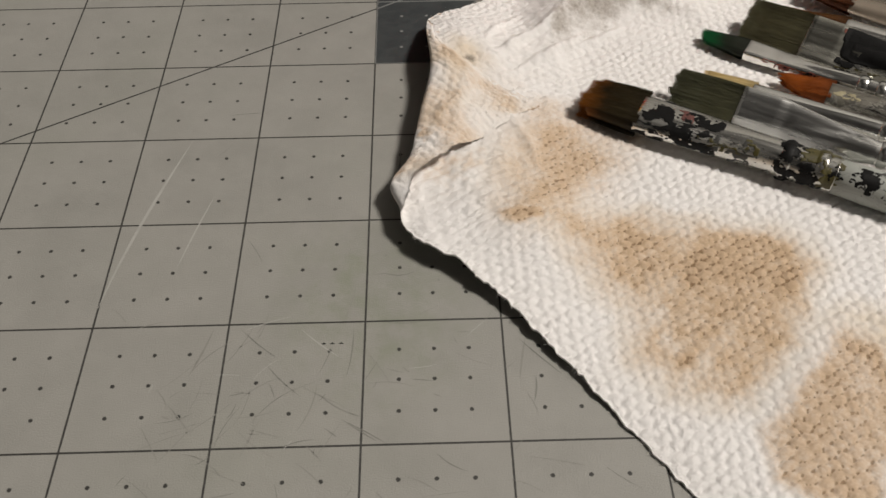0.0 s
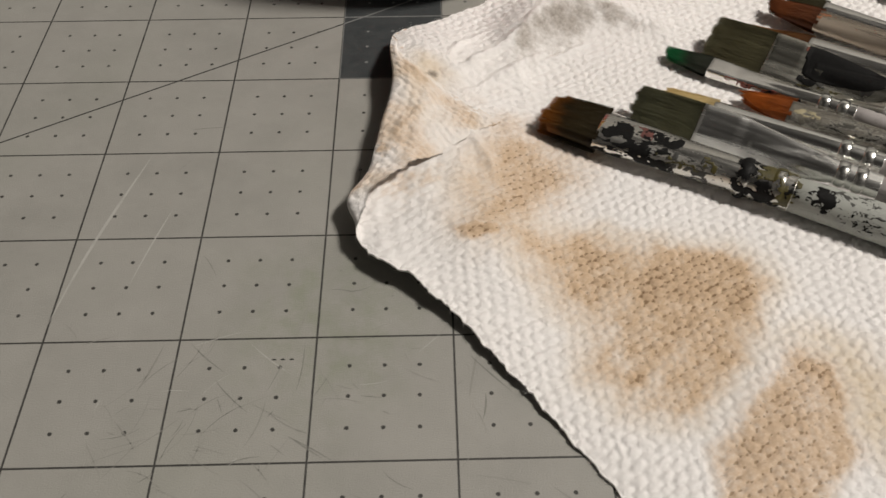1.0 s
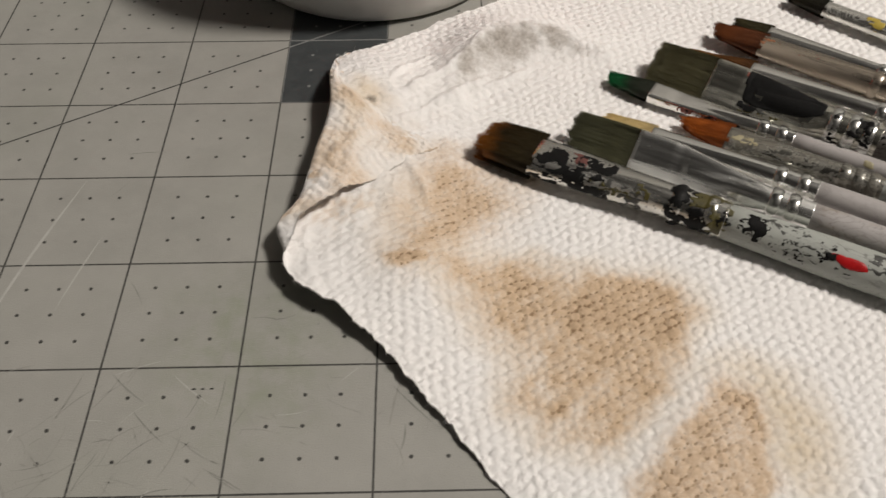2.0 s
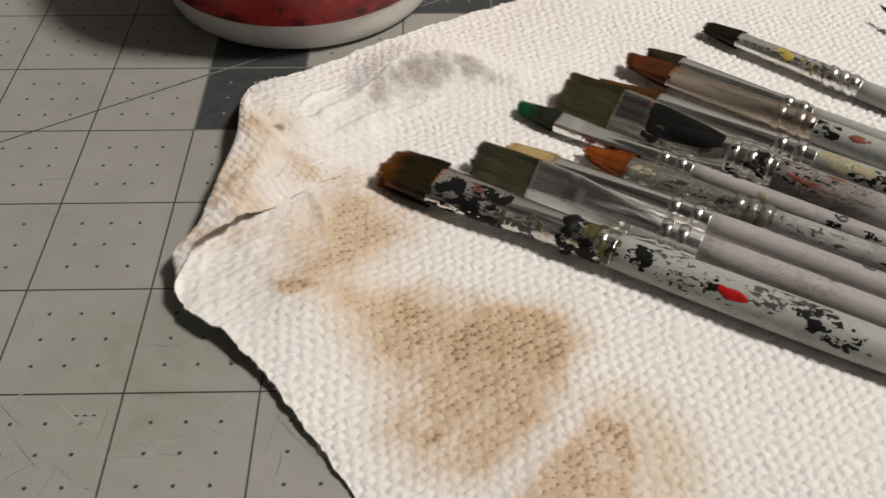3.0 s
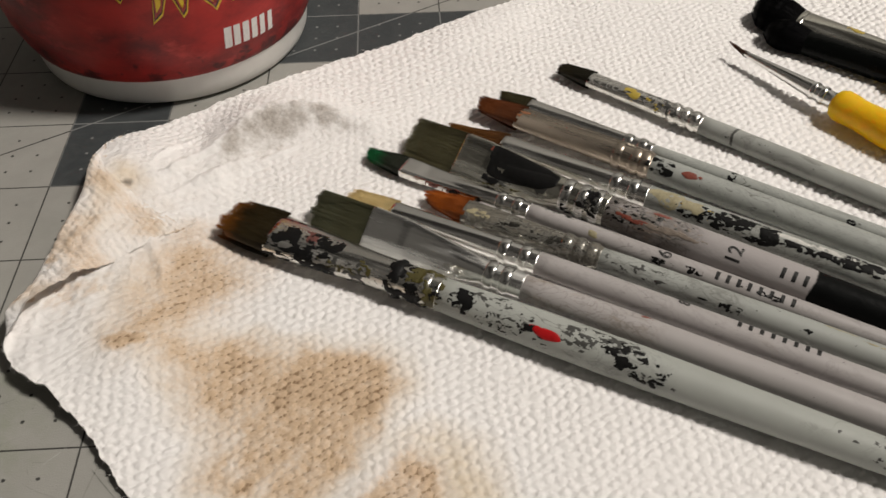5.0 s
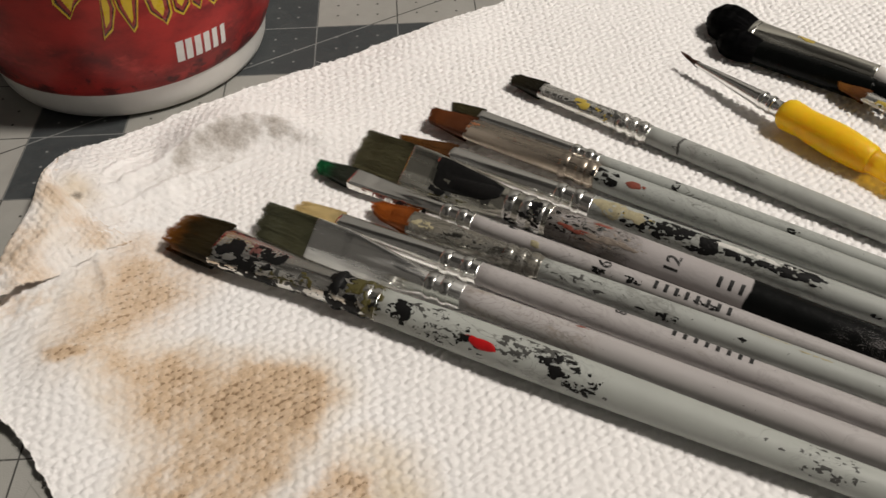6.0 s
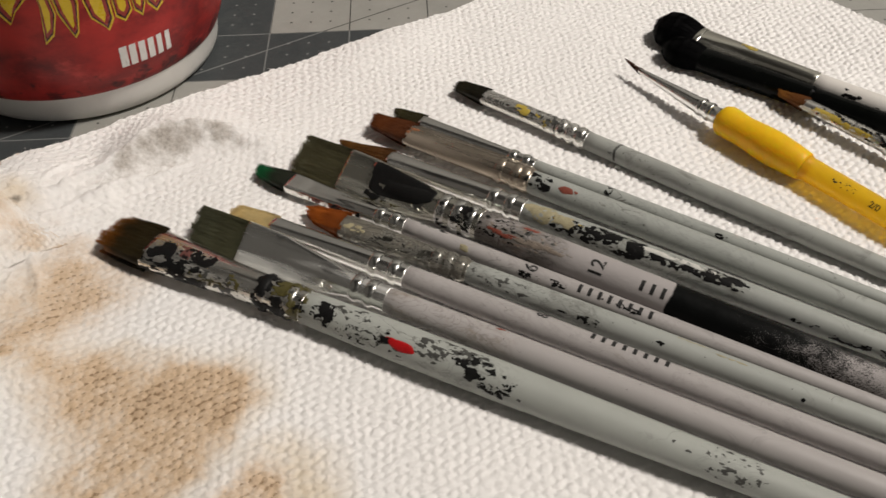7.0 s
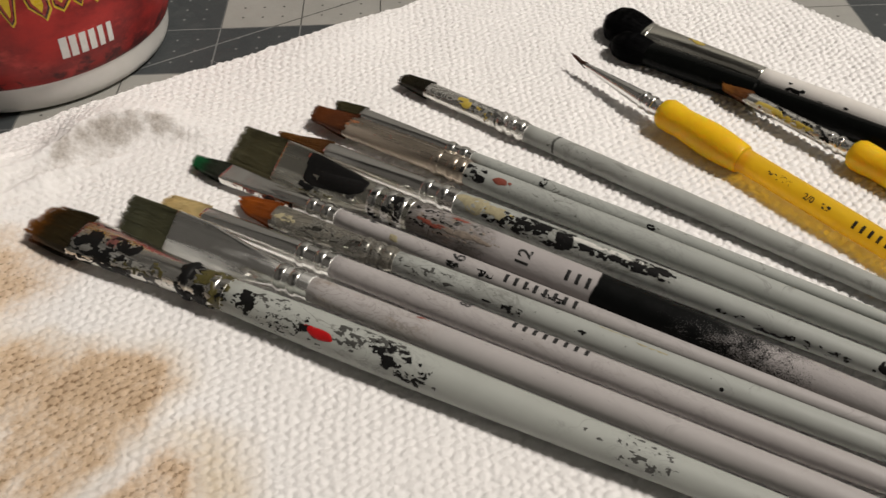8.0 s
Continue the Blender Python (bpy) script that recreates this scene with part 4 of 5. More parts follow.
            if shape == "leaf":
                return 0.3 + 0.7 * (1 - abs(v) ** 1.5) + slant * v
            if shape == "point":
                return 0.45 + 0.55 * (1 - abs(v))
            return 0.35 + 0.65 * math.sqrt(max(0, 1 - (v * v + u * u)))

        notch = [(rnd.uniform(5, 15), rnd.uniform(0, 6.3)) for _ in range(3)]

        def clump(v):
            return 0.011 * sum(math.sin(f * v + o) for f, o in notch) - 0.02

        def spot(v, u, q, far):
            """Where a hair that leaves the mouth at (v, u) is at the part q of its length."""
            bow = math.sin(q * math.pi / 2) if shape == "mop" else q * q * (3 - 2 * q)
            return mouth + 0.8 - (far + 0.8) * q, v * (w + (tip_w - w) * bow) + curl * q ** 3, u * (h + (tip_h - h) * bow) + curl * 0.5 * q ** 3 + droop * q * q

        locks = sorted(rnd.uniform(-1, 1) for _ in range(max(5, int(w * 3.2))))
        habit = [(rnd.uniform(-0.035, 0.015), rnd.gauss(0, spread * 0.3), rnd.gauss(0, spread * 0.6)) for _ in locks]
        verts, faces = [], []
        seg, rows = 24, 9
        for i in range(rows):
            q = 0.96 * i / (rows - 1)
            shrink = 1.0 if i < rows - 1 else 0.6
            for k in range(seg):
                a = 2 * math.pi * k / seg
                c, d = math.cos(a), math.sin(a)
                v, u = math.copysign(abs(c) ** 0.75, c) * 0.98 * shrink, math.copysign(abs(d) ** 0.75, d) * 0.97 * shrink
                if shape == "mop":
                    m = math.sqrt(max(0.0, 1 - q ** 3.2))
                    verts.append(spot(c * m, d * m, q, length * 0.97))
                else:
                    verts.append(spot(v, u, q, length * reach(v) * 0.93 * (1 + clump(v))))
        faces += [(i * seg + k, i * seg + (k + 1) % seg, (i + 1) * seg + (k + 1) % seg, (i + 1) * seg + k) for i in range(rows - 1) for k in range(seg)]
        faces += [tuple(range(seg - 1, -1, -1)), tuple((rows - 1) * seg + k for k in range(seg))]
        for k in range(int(count * (1.8 if shape == "mop" else 4.0))):
            v = rnd.uniform(-0.99, 0.99)
            u = rnd.uniform(-1, 1)
            if k % 4:
                u = math.copysign(rnd.uniform(0.93, 1.0), u) * (1 - 0.15 * v * v)
                if shape == "mop":
                    a = rnd.uniform(0, 2 * math.pi)
                    v, u = math.cos(a) * 0.99, math.sin(a) * 0.99
            if shape == "mop" and math.hypot(v, u) > 0.99:
                v, u = v * 0.7, u * 0.7
            near = min(range(len(locks)), key=lambda m: abs(locks[m] - v))
            more, ly, lz = habit[near] if shape != "mop" else (0, 0, 0)
            far = length * (0.97 + clump(v) + more + rnd.uniform(-0.05, 0.025)) * (reach(v, u) if shape != "mop" else 1.0)
            thick = rnd.uniform(0.022, 0.055)
            dy, dz, wave = rnd.gauss(0, spread) + ly + 0.07 * (locks[near] - v) * tip_w * (shape != "mop"), rnd.gauss(0, spread) + lz, rnd.gauss(0, spread)
            n = len(verts)
            for i in range(6):
                q = i / 5
                m = math.sqrt(max(0.0, 1 - (0.97 * q) ** 3.2)) if shape == "mop" else 1.0
                px, py, pz = spot(v * m, u * m, q, far)
                py, pz = py + dy * q * q + wave * math.sin(math.pi * q), pz + dz * q * q
                t = thick * (1 - 0.7 * q * q)
                for c in range(3):
                    verts.append((px, py + t * math.cos(2.094 * c + k), pz + t * math.sin(2.094 * c + k)))
                if i:
                    b = n + 3 * i
                    faces += [(b - 3 + c, b - 3 + (c + 1) % 3, b + (c + 1) % 3, b + c) for c in range(3)]
        return mesh_object("bristles", scaled(verts), faces, material, self.root, label)


def handle_shape(r, belly=1.1, end=165.0, full=0.0):
    return [(0, r, r), (6, r * 1.04, r * 1.04), (22, r * belly, r * belly), (45, r * belly * 1.0, r * belly * 1.0), (75, r * (0.98 + 0.09 * full), r * (0.98 + 0.09 * full)),
            (105, r * (0.84 + 0.17 * full), r * (0.84 + 0.17 * full)), (end - 6, r * 0.6, r * 0.6), (end - 2, r * 0.54, r * 0.54), (end - 0.4, r * 0.34, r * 0.34), (end, r * 0.1, r * 0.1)]


def ferrule_shape(mouth, mw, mh, r, neck, band=0.0):
    """From the mouth (negative x) with its half width and height to the round neck and the handle. A flat ferrule has a pressed band, behind which
    a cone rises out of the plate."""
    flat = mouth + band
    if not band:
        mid = (mouth + neck) / 2
        return [(mouth, mw, mh, 2.4, 0), (mid, mw * 0.55 + r * 0.45, mh * 0.5 + r * 0.5, 2.2, 0), (mouth * 0.2 + neck * 0.8, mw * 0.14 + r * 0.86, mh * 0.15 + r * 0.85, 2, 0), (neck, r, r, 2, 0), (-0.01, r, r, 2, 0)]
    run = neck - flat
    rows = [(mouth, mw, mh, 6, 0), (flat, mw * 0.985, mh, 6, 0), (flat + 2.2, mw * 0.96, mh * 0.88, 6, mh * 0.5)]
    rows += [(flat + run * k, mw * (1 - k) + r * k, mh * (0.82 - 0.1 * k) + r * 0.28 * k, 6 - 3 * k, mh * 0.9 * (1 - k) + r * k) for k in (0.2, 0.4, 0.6, 0.8)]
    return rows + [(neck, r, r, 2, r), (neck + 0.01, r, r, 2, 0), (-0.01, r, r, 2, 0)]


def brush(x, y, angle, r, mouth, mw, mh, neck, crimps, handle, ferrule, belly=1.1, label="", ferrule_label="", band=0.0, crimp_metal=None, full=0.0, **kw):
    b = Brush(x, y, angle, ferrule_shape(-mouth, mw, mh, r, -neck, band) + handle_shape(r, belly, full=full), label=label, **kw)
    b.tube("handle", 0, 165, handle, (164.6,))
    # a thin open sleeve with a rolled lip at its mouth
    f = b.tube("ferrule", -mouth, 0.6, ferrule, (0.5,), ferrule_label, grow=0.18)
    for c in crimps:
        b.ring(-c, 1.35, 0.6, f, material=crimp_metal or (M["crimp"] if ferrule in (M["chrome"], M["chrome_dirty"]) else None))
    # A thin dark ring on either side of each crimp.
    for c in sorted({round(-c + k * 1.3, 2) for c in crimps for k in (-1, 1)}):
        b.ring(c, 0.34, 0.22, f, "dark_ring", "dark ring beside a crimp", M["dark_ring"], raised=False)
    return b


def brush_set():
    # wide flat brush with stiff brown bristles, handle spattered with paint
    b = brush(95.4, 4.7, -29.3, 3.7, 41.5, 5.6, 2.5, 12.5, (9.6, 2.6), M["grey_spattered"], M["ferrule_black"], 1.12,
              "large flat paint brush with brown bristles and paint-spattered grey handle")
    b.bristles(hair("brown_bristle", (0.030, 0.021, 0.007), (0.30, 0.105, 0.014), 0.0135, 0.0415, 0.74), -41.5, 13.5, 5.3, 2.0, "flat", -0.06, 3, 620, 0.16)
    # Ragged pink patch near the mouth of the ferrule.
    b.flakes(M["pink_patch"], -33.0, 92, 7, 4.4, 5, 0.1, 1.6, 0.05, "pink patch on the ferrule")
    b.flakes(M["p_black"], -33, 180, 20, 4.5, 7, share=0.6, grain=1.6, lift=0.06, label="flaking black paint")
    b.flakes(M["p_grey"], -18, 182, 14, 4, 9, share=0.35, grain=1.3, lift=0.06)
    b.flakes(M["p_black"], -35, 158, 13, 6, 10, 0.05, 1.8, 0.07, "flaking black paint")
    b.flakes(M["p_black"], -37, 112, 9, 14, 11, 0.06, 2.0, 0.07, "flaking black paint")
    b.flakes(M["p_black"], -30, 116, 11, 9, 12, 0.0, 1.7, 0.07, "flaking black paint")
    b.flakes(M["p_black"], -26.5, 90, 7, 4, 13, 0.12, 1.4, 0.07, "flaking black paint")
    b.flakes(M["p_grey"], -22, 136, 16, 3, 14, share=0.3, grain=1.0, lift=0.07)
    b.flakes(M["p_olive"], -23, 152, 12, 3, 34, share=0.22, grain=0.9, lift=0.09)
    b.drops(M["p_olive"], [(-16.5, 140, 2.4, 2.2, 34, 0.5), (-17.5, 116, 1.3, 0.9, 35)], label="dried olive paint")
    b.flakes(M["p_black"], -9.3, 128, 5.0, 15, 16, 0.08, 1.5, 0.12, "thick black paint on the crimp")
    b.flakes(M["p_black"], -5, 165, 9, 6, 17, 0.05, 1.3, 0.1, "thick black paint on the crimp")
    b.flakes(M["p_black"], -5.4, 112, 4.0, 9, 19, 0.0, 1.6, 0.08)
    b.flakes(M["p_olive"], -4.4, 94, 6.5, 5.5, 33, 0.1, 1.5, 0.1, "dried olive paint")
    b.flakes(M["p_olive"], -0.6, 116, 5.0, 11, 31, 0.22, 1.5, 0.12, "dried olive paint")
    b.flakes(M["p_black"], 0.6, 138, 3.6, 6, 36, -0.05, 1.1, 0.14)
    b.flakes(M["p_black"], 6.4, 122, 6.5, 6.5, 37, 0.12, 1.9, 0.06, "dried black paint")
    b.flakes(M["p_black"], 4.6, 96, 5, 2.6, 30, 0.1, 1.4, 0.06, "dried black paint")
    b.flakes(M["p_grey"], 13, 122, 18, 9, 38, share=0.1, grain=0.6, name="paint_spatter")
    b.flakes(M["p_grey"], 12, 84, 10, 3.4, 49, share=0.22, grain=0.8)
    b.flakes(M["p_black"], 16, 156, 22, 4, 46, share=0.13, grain=0.7, name="paint_spatter")
    b.drops(M["p_red"], [(25.4, 134, 6.0, 2.3, 41, 0.06, 0.16), (23.0, 128, 4.2, 1.3, 42, 0.1, 0.13)], label="glossy red paint drop")
    b.flakes(M["p_black"], 21.6, 124, 2.6, 2.6, 43, 0.3, 0.9, 0.2, "dried black paint")
    b.flakes(M["p_grey"], 31.5, 120, 7, 4, 45, share=0.42, grain=0.9, label="grey paint smear")
    b.flakes(M["p_grey"], 36, 92, 18, 4.0, 50, share=0.4, grain=1.1, label="grey paint smear")
    b.flakes(M["p_black"], 41.5, 116, 11, 8.5, 47, 0.0, 1.5, 0.06, "dried black paint")
    b.flakes(M["p_black"], 46.5, 136, 8, 6, 48, share=0.3, grain=0.9, name="paint_spatter")
    b.flakes(M["p_grey"], 92, 112, 11, 6.5, 51, share=0.14, grain=0.8, label="grey paint smear")
    b.flakes(M["p_grey"], 94.5, 140, 9, 2.6, 53, share=0.25, grain=1.0)
    b.drops(M["p_grey"], [(51.5, 158, 1.0, 0.6, 51), (81, 105, 0.8, 0.6, 52), (84, 118, 1.2, 0.5, 54)])

    # flat with grey-green hair
    b = brush(113.0, 5.2, -30.1, 2.8, 38.0, 5.4, 1.5, 9, (7.0, 3.4), M["lilac_brown"], M["chrome_milky_sheen"], 1.08, band=8.0, crimp_metal=M["crimp"], label=
              "flat paint brush with grey-green bristles, silver ferrule and lilac handle", bottom=2.95, pitch=0.45, roll=38, full=1.0)
    b.bristles(hair("grey_green_bristle", (0.086, 0.085, 0.048), (0.120, 0.120, 0.072), 0.0130, 0.0380), -38.0, 15.8, 5.3, 0.8, "flat", 0.03, 7, 700, 0.06, droop=-0.8)
    b.spatter(M["p_rust"], 27, 62, 2, 14, 7, 61, 0.8)
    b.spatter(M["p_grey"], 50, 110, 46, 60, 14, 62, 0.4)
    smears = plain("brown_smear", (0.23, 0.19, 0.155), 0.5, 0.25, 500)

    # filbert with cream hair, mostly behind the flat
    b = brush(117.2, 13.5, -30.9, 2.65, 36.5, 2.5, 1.5, 9.5, (7.4, 2.4), M["lilac"], M["chrome"], 1.08,
              "filbert paint brush with cream bristles, silver ferrule and lilac handle", full=0.6)
    b.bristles(hair("cream_bristle", (0.60, 0.46, 0.22), (0.75, 0.58, 0.28), 0.013, 0.0365), -36.5, 12.5, 2.2, 0.8, "flat", -0.05, 9, 240, 0.04)
    b.text("8", 33, 66, 2.4, True)
    b.bars(43.5, 61.5, 74, 2.0, 8)
    b.spatter(M["p_grey"], 60, 110, 40, 50, 8, 66, 0.35)

    # round with orange hair, dull paint-covered ferrule
    b = brush(131.2, 14.0, -31.2, 2.6, 33.0, 3.1, 2.0, 9.0, (7.4, 4.4, 1.4), M["grey_wiped"], M["ferrule_grey"], 1.08,
              "paint brush with orange bristles and grey paint-covered ferrule", full=0.5)
    b.bristles(hair("orange_bristle", (0.26, 0.066, 0.010), (0.40, 0.105, 0.014), 0.009, 0.033), -33, 11.5, 2.8, 0.7, "filbert", 0.16, 11, 300, 0.04)
    b.drops(M["p_cream"], [(-29, 112, 4.5, 1.7, 71, 0.4)])
    b.spatter(M["p_grey"], 8, 125, 12, 45, 40, 72, 0.8)
    b.spatter(M["p_black"], 30, 150, 3.4, 26, 12, 73, 1.0)
    b.drops(M["p_black"], [(45.5, 128, 1.5, 1.0, 74, 0.4), (74.4, 144, 0.9, 0.9, 75, 0.2), (24, 150, 2.4, 0.5, 76, 0.5)])
    b.drops(M["p_cream"], [(59, 84, 6, 0.5, 77, 0.5), (51, 66, 6, 0.45, 78, 0.5)])
    b.spatter(M["p_grey"], 50, 100, 50, 60, 14, 79, 0.5)

    # small flat with a green-stained tip
    b = brush(117.3, 30.6, -32.2, 2.1, 33.5, 2.9, 1.2, 8.5, (6.4, 2.2), M["lilac"], M["chrome_dirty"], 1.1, band=4.0, label=
              "small flat paint brush with green-stained bristle tip")
    b.bristles(hair("green_tipped_bristle", (0.030, 0.034, 0.024), (0.012, 0.17, 0.055), 0.0115, 0.0335, 0.62), -33.5, 11.5, 2.0, 0.6, "flat", 0.10, 13, 240, 0.22)
    b.flakes(M["p_rust"], -23, 160, 13, 2.2, 81, share=0.4, grain=0.9, label="rust-brown paint streaks")
    b.flakes(M["p_black"], -17, 172, 14, 2.0, 80, share=0.4, grain=0.9)
    b.spatter(M["p_black"], 8, 66, 5, 16, 10, 82, 1.0)
    b.text("6", 33.6, 94, 3.0, True)
    b.spatter(M["p_black"], 33.5, 148, 4, 24, 14, 83, 1.3, "dried black paint")
    b.spatter(M["p_black"], 40.5, 136, 3, 26, 9, 84, 1.5)
    b.bars(44.5, 63.0, 108, 2.1, 8)
    b.spatter(M["p_black"], 55, 124, 6, 22, 14, 85, 0.9)
    b.drops(M["p_cream"], [(17, 130, 3, 1.4, 86, 0.3)])

    # wide flat, number 12, half its handle dipped in black
    b = brush(135.2, 28.1, -34.1, 3.7, 39.0, 5.7, 1.8, 11, (9.4, 5.4, 1.8), M["fade"], M["ferrule_olive"], 1.08, band=7.0, crimp_metal=M["crimp"], label=
              "wide flat paint brush with grey-green bristles and black-dipped handle", pitch=0.2, roll=34)
    b.bristles(hair("dull_green_bristle", (0.092, 0.084, 0.044), (0.170, 0.157, 0.090), 0.016, 0.0390, 0.75), -39.0, 15.6, 5.5, 0.9, "flat", 0.0, 17, 700, 0.04)
    b.flakes(M["p_black"], -21.5, 68, 19, 5.4, 97, 1.4, 2.4, 0.17, "thick dried black paint")
    b.flakes(M["p_black"], -28, 96, 5.5, 6, 92, 0.25, 1.8, 0.16, "thick dried black paint")
    b.flakes(M["p_grey"], -20, 96, 17, 3.5, 91, 0.1, 2.2, 0.1, "worn dark grey paint")
    b.flakes(M["p_rust"], -30.5, 64, 2.4, 3.0, 94, 0.2, 1.2, 0.06, "rust-red paint mark")
    b.flakes(M["p_olive"], -25, 125, 12, 3, 93, -0.1, 1.6, 0.06, "olive paint film")
    b.flakes(M["p_black"], -5, 120, 10, 12, 90, share=0.22, grain=1.3, lift=0.08, label="dried black paint")
    b.spatter(M["p_black"], 5, 115, 12, 50, 60, 95, 0.9)
    b.drops(M["p_rust"], [(5, 130, 3.2, 0.7, 96, 0.6), (7.6, 136, 4.0, 0.8, 97, 0.6), (10, 128, 3.2, 0.5, 89, 0.6), (13, 78, 5, 0.8, 98, 0.5)], label="rust-red paint marks")
    b.drops(smears, [(14, 132, 6, 1.1, 99, 0.6), (17, 122, 5, 0.8, 88, 0.6), (20, 128, 4.6, 0.8, 100, 0.6)])
    b.spatter(smears, 13, 118, 16, 46, 34, 87, 1.0)
    b.spatter(M["p_grey"], 15, 105, 8, 40, 22, 101, 1.0)
    b.text("12", 30.8, 124, 3.1, True)
    b.bars(40.2, 47.4, 122, 2.5, 3)

    # round with brown hair, half under its neighbours; black streaks on its handle
    b = brush(146.0, 33.2, -34.0, 2.85, 38.5, 2.9, 1.9, 9.0, (7.6, 3.0), M["grey_streaked"], M["chrome_dirty"], 1.1,
              "paint brush with brown bristles and handle streaked black and cream")
    b.bristles(hair("tan_bristle", (0.10, 0.040, 0.010), (0.20, 0.085, 0.018), 0.017, 0.0385), -38.5, 17, 1.4, 0.6, "filbert", 0, 19, 260, 0.06)
    b.drops(M["p_cream"], [(5.4, 108, 8, 5.0, 111, 0.35), (12, 112, 5, 2.4, 112, 0.5)], label="cream paint patch")
    b.spatter(M["p_black"], 14, 128, 10, 46, 50, 113, 1.8)
    b.spatter(M["p_black"], 23, 124, 11, 56, 110, 114, 2.8, "thick dried black paint")
    b.drops(M["p_black"], [(29.4, 116, 5.2, 4.2, 115, 0.25), (33, 122, 4.5, 1.4, 116, 0.5), (38, 124, 8, 1.4, 117, 0.5), (43, 118, 6, 1.5, 118, 0.5), (50, 104, 8, 2.6, 119, 0.4), (47.5, 120, 5, 1.6, 120, 0.5)], label="thick dried black paint")
    b.drops(M["p_white"], [(34, 96, 9, 1.3, 121, 0.3), (43, 92, 7, 1.1, 122, 0.4)])
    b.spatter(M["p_yellow"], 13, 122, 8, 30, 12, 123, 0.7)
    b.spatter(M["p_black"], 81, 168, 22, 26, 30, 124, 1.3)
    b.drops(M["p_black"], [(98, 120, 0.7, 1.2, 125), (98.8, 120, 0.6, 1.2, 126), (98.5, 146, 2.4, 1.9, 127, 0.2)])

    # slanted brown bristles, pinkish ferrule
    b = brush(149.2, 43.9, -35.7, 3.0, 36.5, 3.6, 1.7, 9.5, (8.0, 3.4, 1.0), M["grey"], M["ferrule_pink"], 1.06,
              "paint brush with rust-brown bristles, pinkish painted ferrule and grey handle")
    b.bristles(hair("rust_bristle", (0.11, 0.034, 0.011), (0.17, 0.050, 0.013), 0.0115, 0.0365), -36.5, 13.2, 2.9, 0.7, "flat", 0.08, 23, 300, 0.025)
    b.spatter(M["p_black"], 3, 122, 5, 46, 34, 131, 1.6)
    b.drops(M["p_rust"], [(10.5, 118, 4.0, 2.1, 132, 0.3), (13, 112, 1.2, 0.7, 133)], label="rust-red paint mark")
    b.flakes(M["p_orange"], -34.2, 100, 5.5, 3.2, 136, 0.1, 1.4, 0.05, "orange paint at the mouth")
    b.spatter(M["p_rust"], -24, 100, 10, 40, 6, 134, 0.6)
    b.spatter(M["p_grey"], 22, 120, 26, 60, 10, 135, 0.7)

    # thin filbert with olive hair
    b = brush(150.8, 50.3, -36.0, 1.75, 34.5, 2.3, 1.5, 7.5, (5.8, 2.0), M["grey"], M["chrome_dirty"], 1.12,
              "thin paint brush with dark olive bristles and grey handle", bottom=TOWEL_TOP + 0.9)
    b.bristles(hair("olive_bristle", (0.040, 0.034, 0.014), (0.065, 0.055, 0.024), 0.010, 0.0345), -34.5, 10.0, 2.0, 0.8, "filbert", 0.10, 29, 200, 0.03)
    b.spatter(M["p_black"], 21.3, 110, 1.4, 60, 20, 141, 0.7)
    b.drops(M["p_black"], [(50, 130, 2.2, 1.2, 142, 0.4)])
    b.spatter(M["p_grey"], 40, 110, 50, 50, 10, 143, 0.5)

    # flat lying apart, dirty handle
    b = brush(166.1, 60.2, -41.1, 2.45, 33.0, 2.6, 1.5, 8.5, (7.0, 4.2, 1.4), M["smear"], M["ferrule_yellow"], 1.08,
              "flat paint brush with black bristles, yellow-flecked ferrule, lying apart")
    b.bristles(hair("black_brown_bristle", (0.014, 0.012, 0.006), (0.030, 0.024, 0.012), 0.0105, 0.033), -33, 10.5, 2.3, 0.7, "flat", -0.05, 31, 240, 0.02)
    b.drops(M["p_yellow"], [(-20.5, 112, 2.6, 2.2, 151, 0.5), (-18.6, 122, 2.2, 1.8, 152, 0.5)], label="dried yellow paint")
    b.spatter(M["p_yellow"], -14, 140, 8, 40, 16, 153, 0.8)
    b.flakes(M["p_grey"], -11, 112, 11, 6, 154, share=0.2, grain=1.6, pull=0.6)
    for q in range(9):
        b.drops(M["p_grey"], [(9.6 + 0.25 * math.sin(q), 40 + 18 * q, 0.8, 1.1, 160 + q, 0.4)])
    b.spatter(M["p_grey"], 22, 140, 22, 40, 10, 171, 0.7)


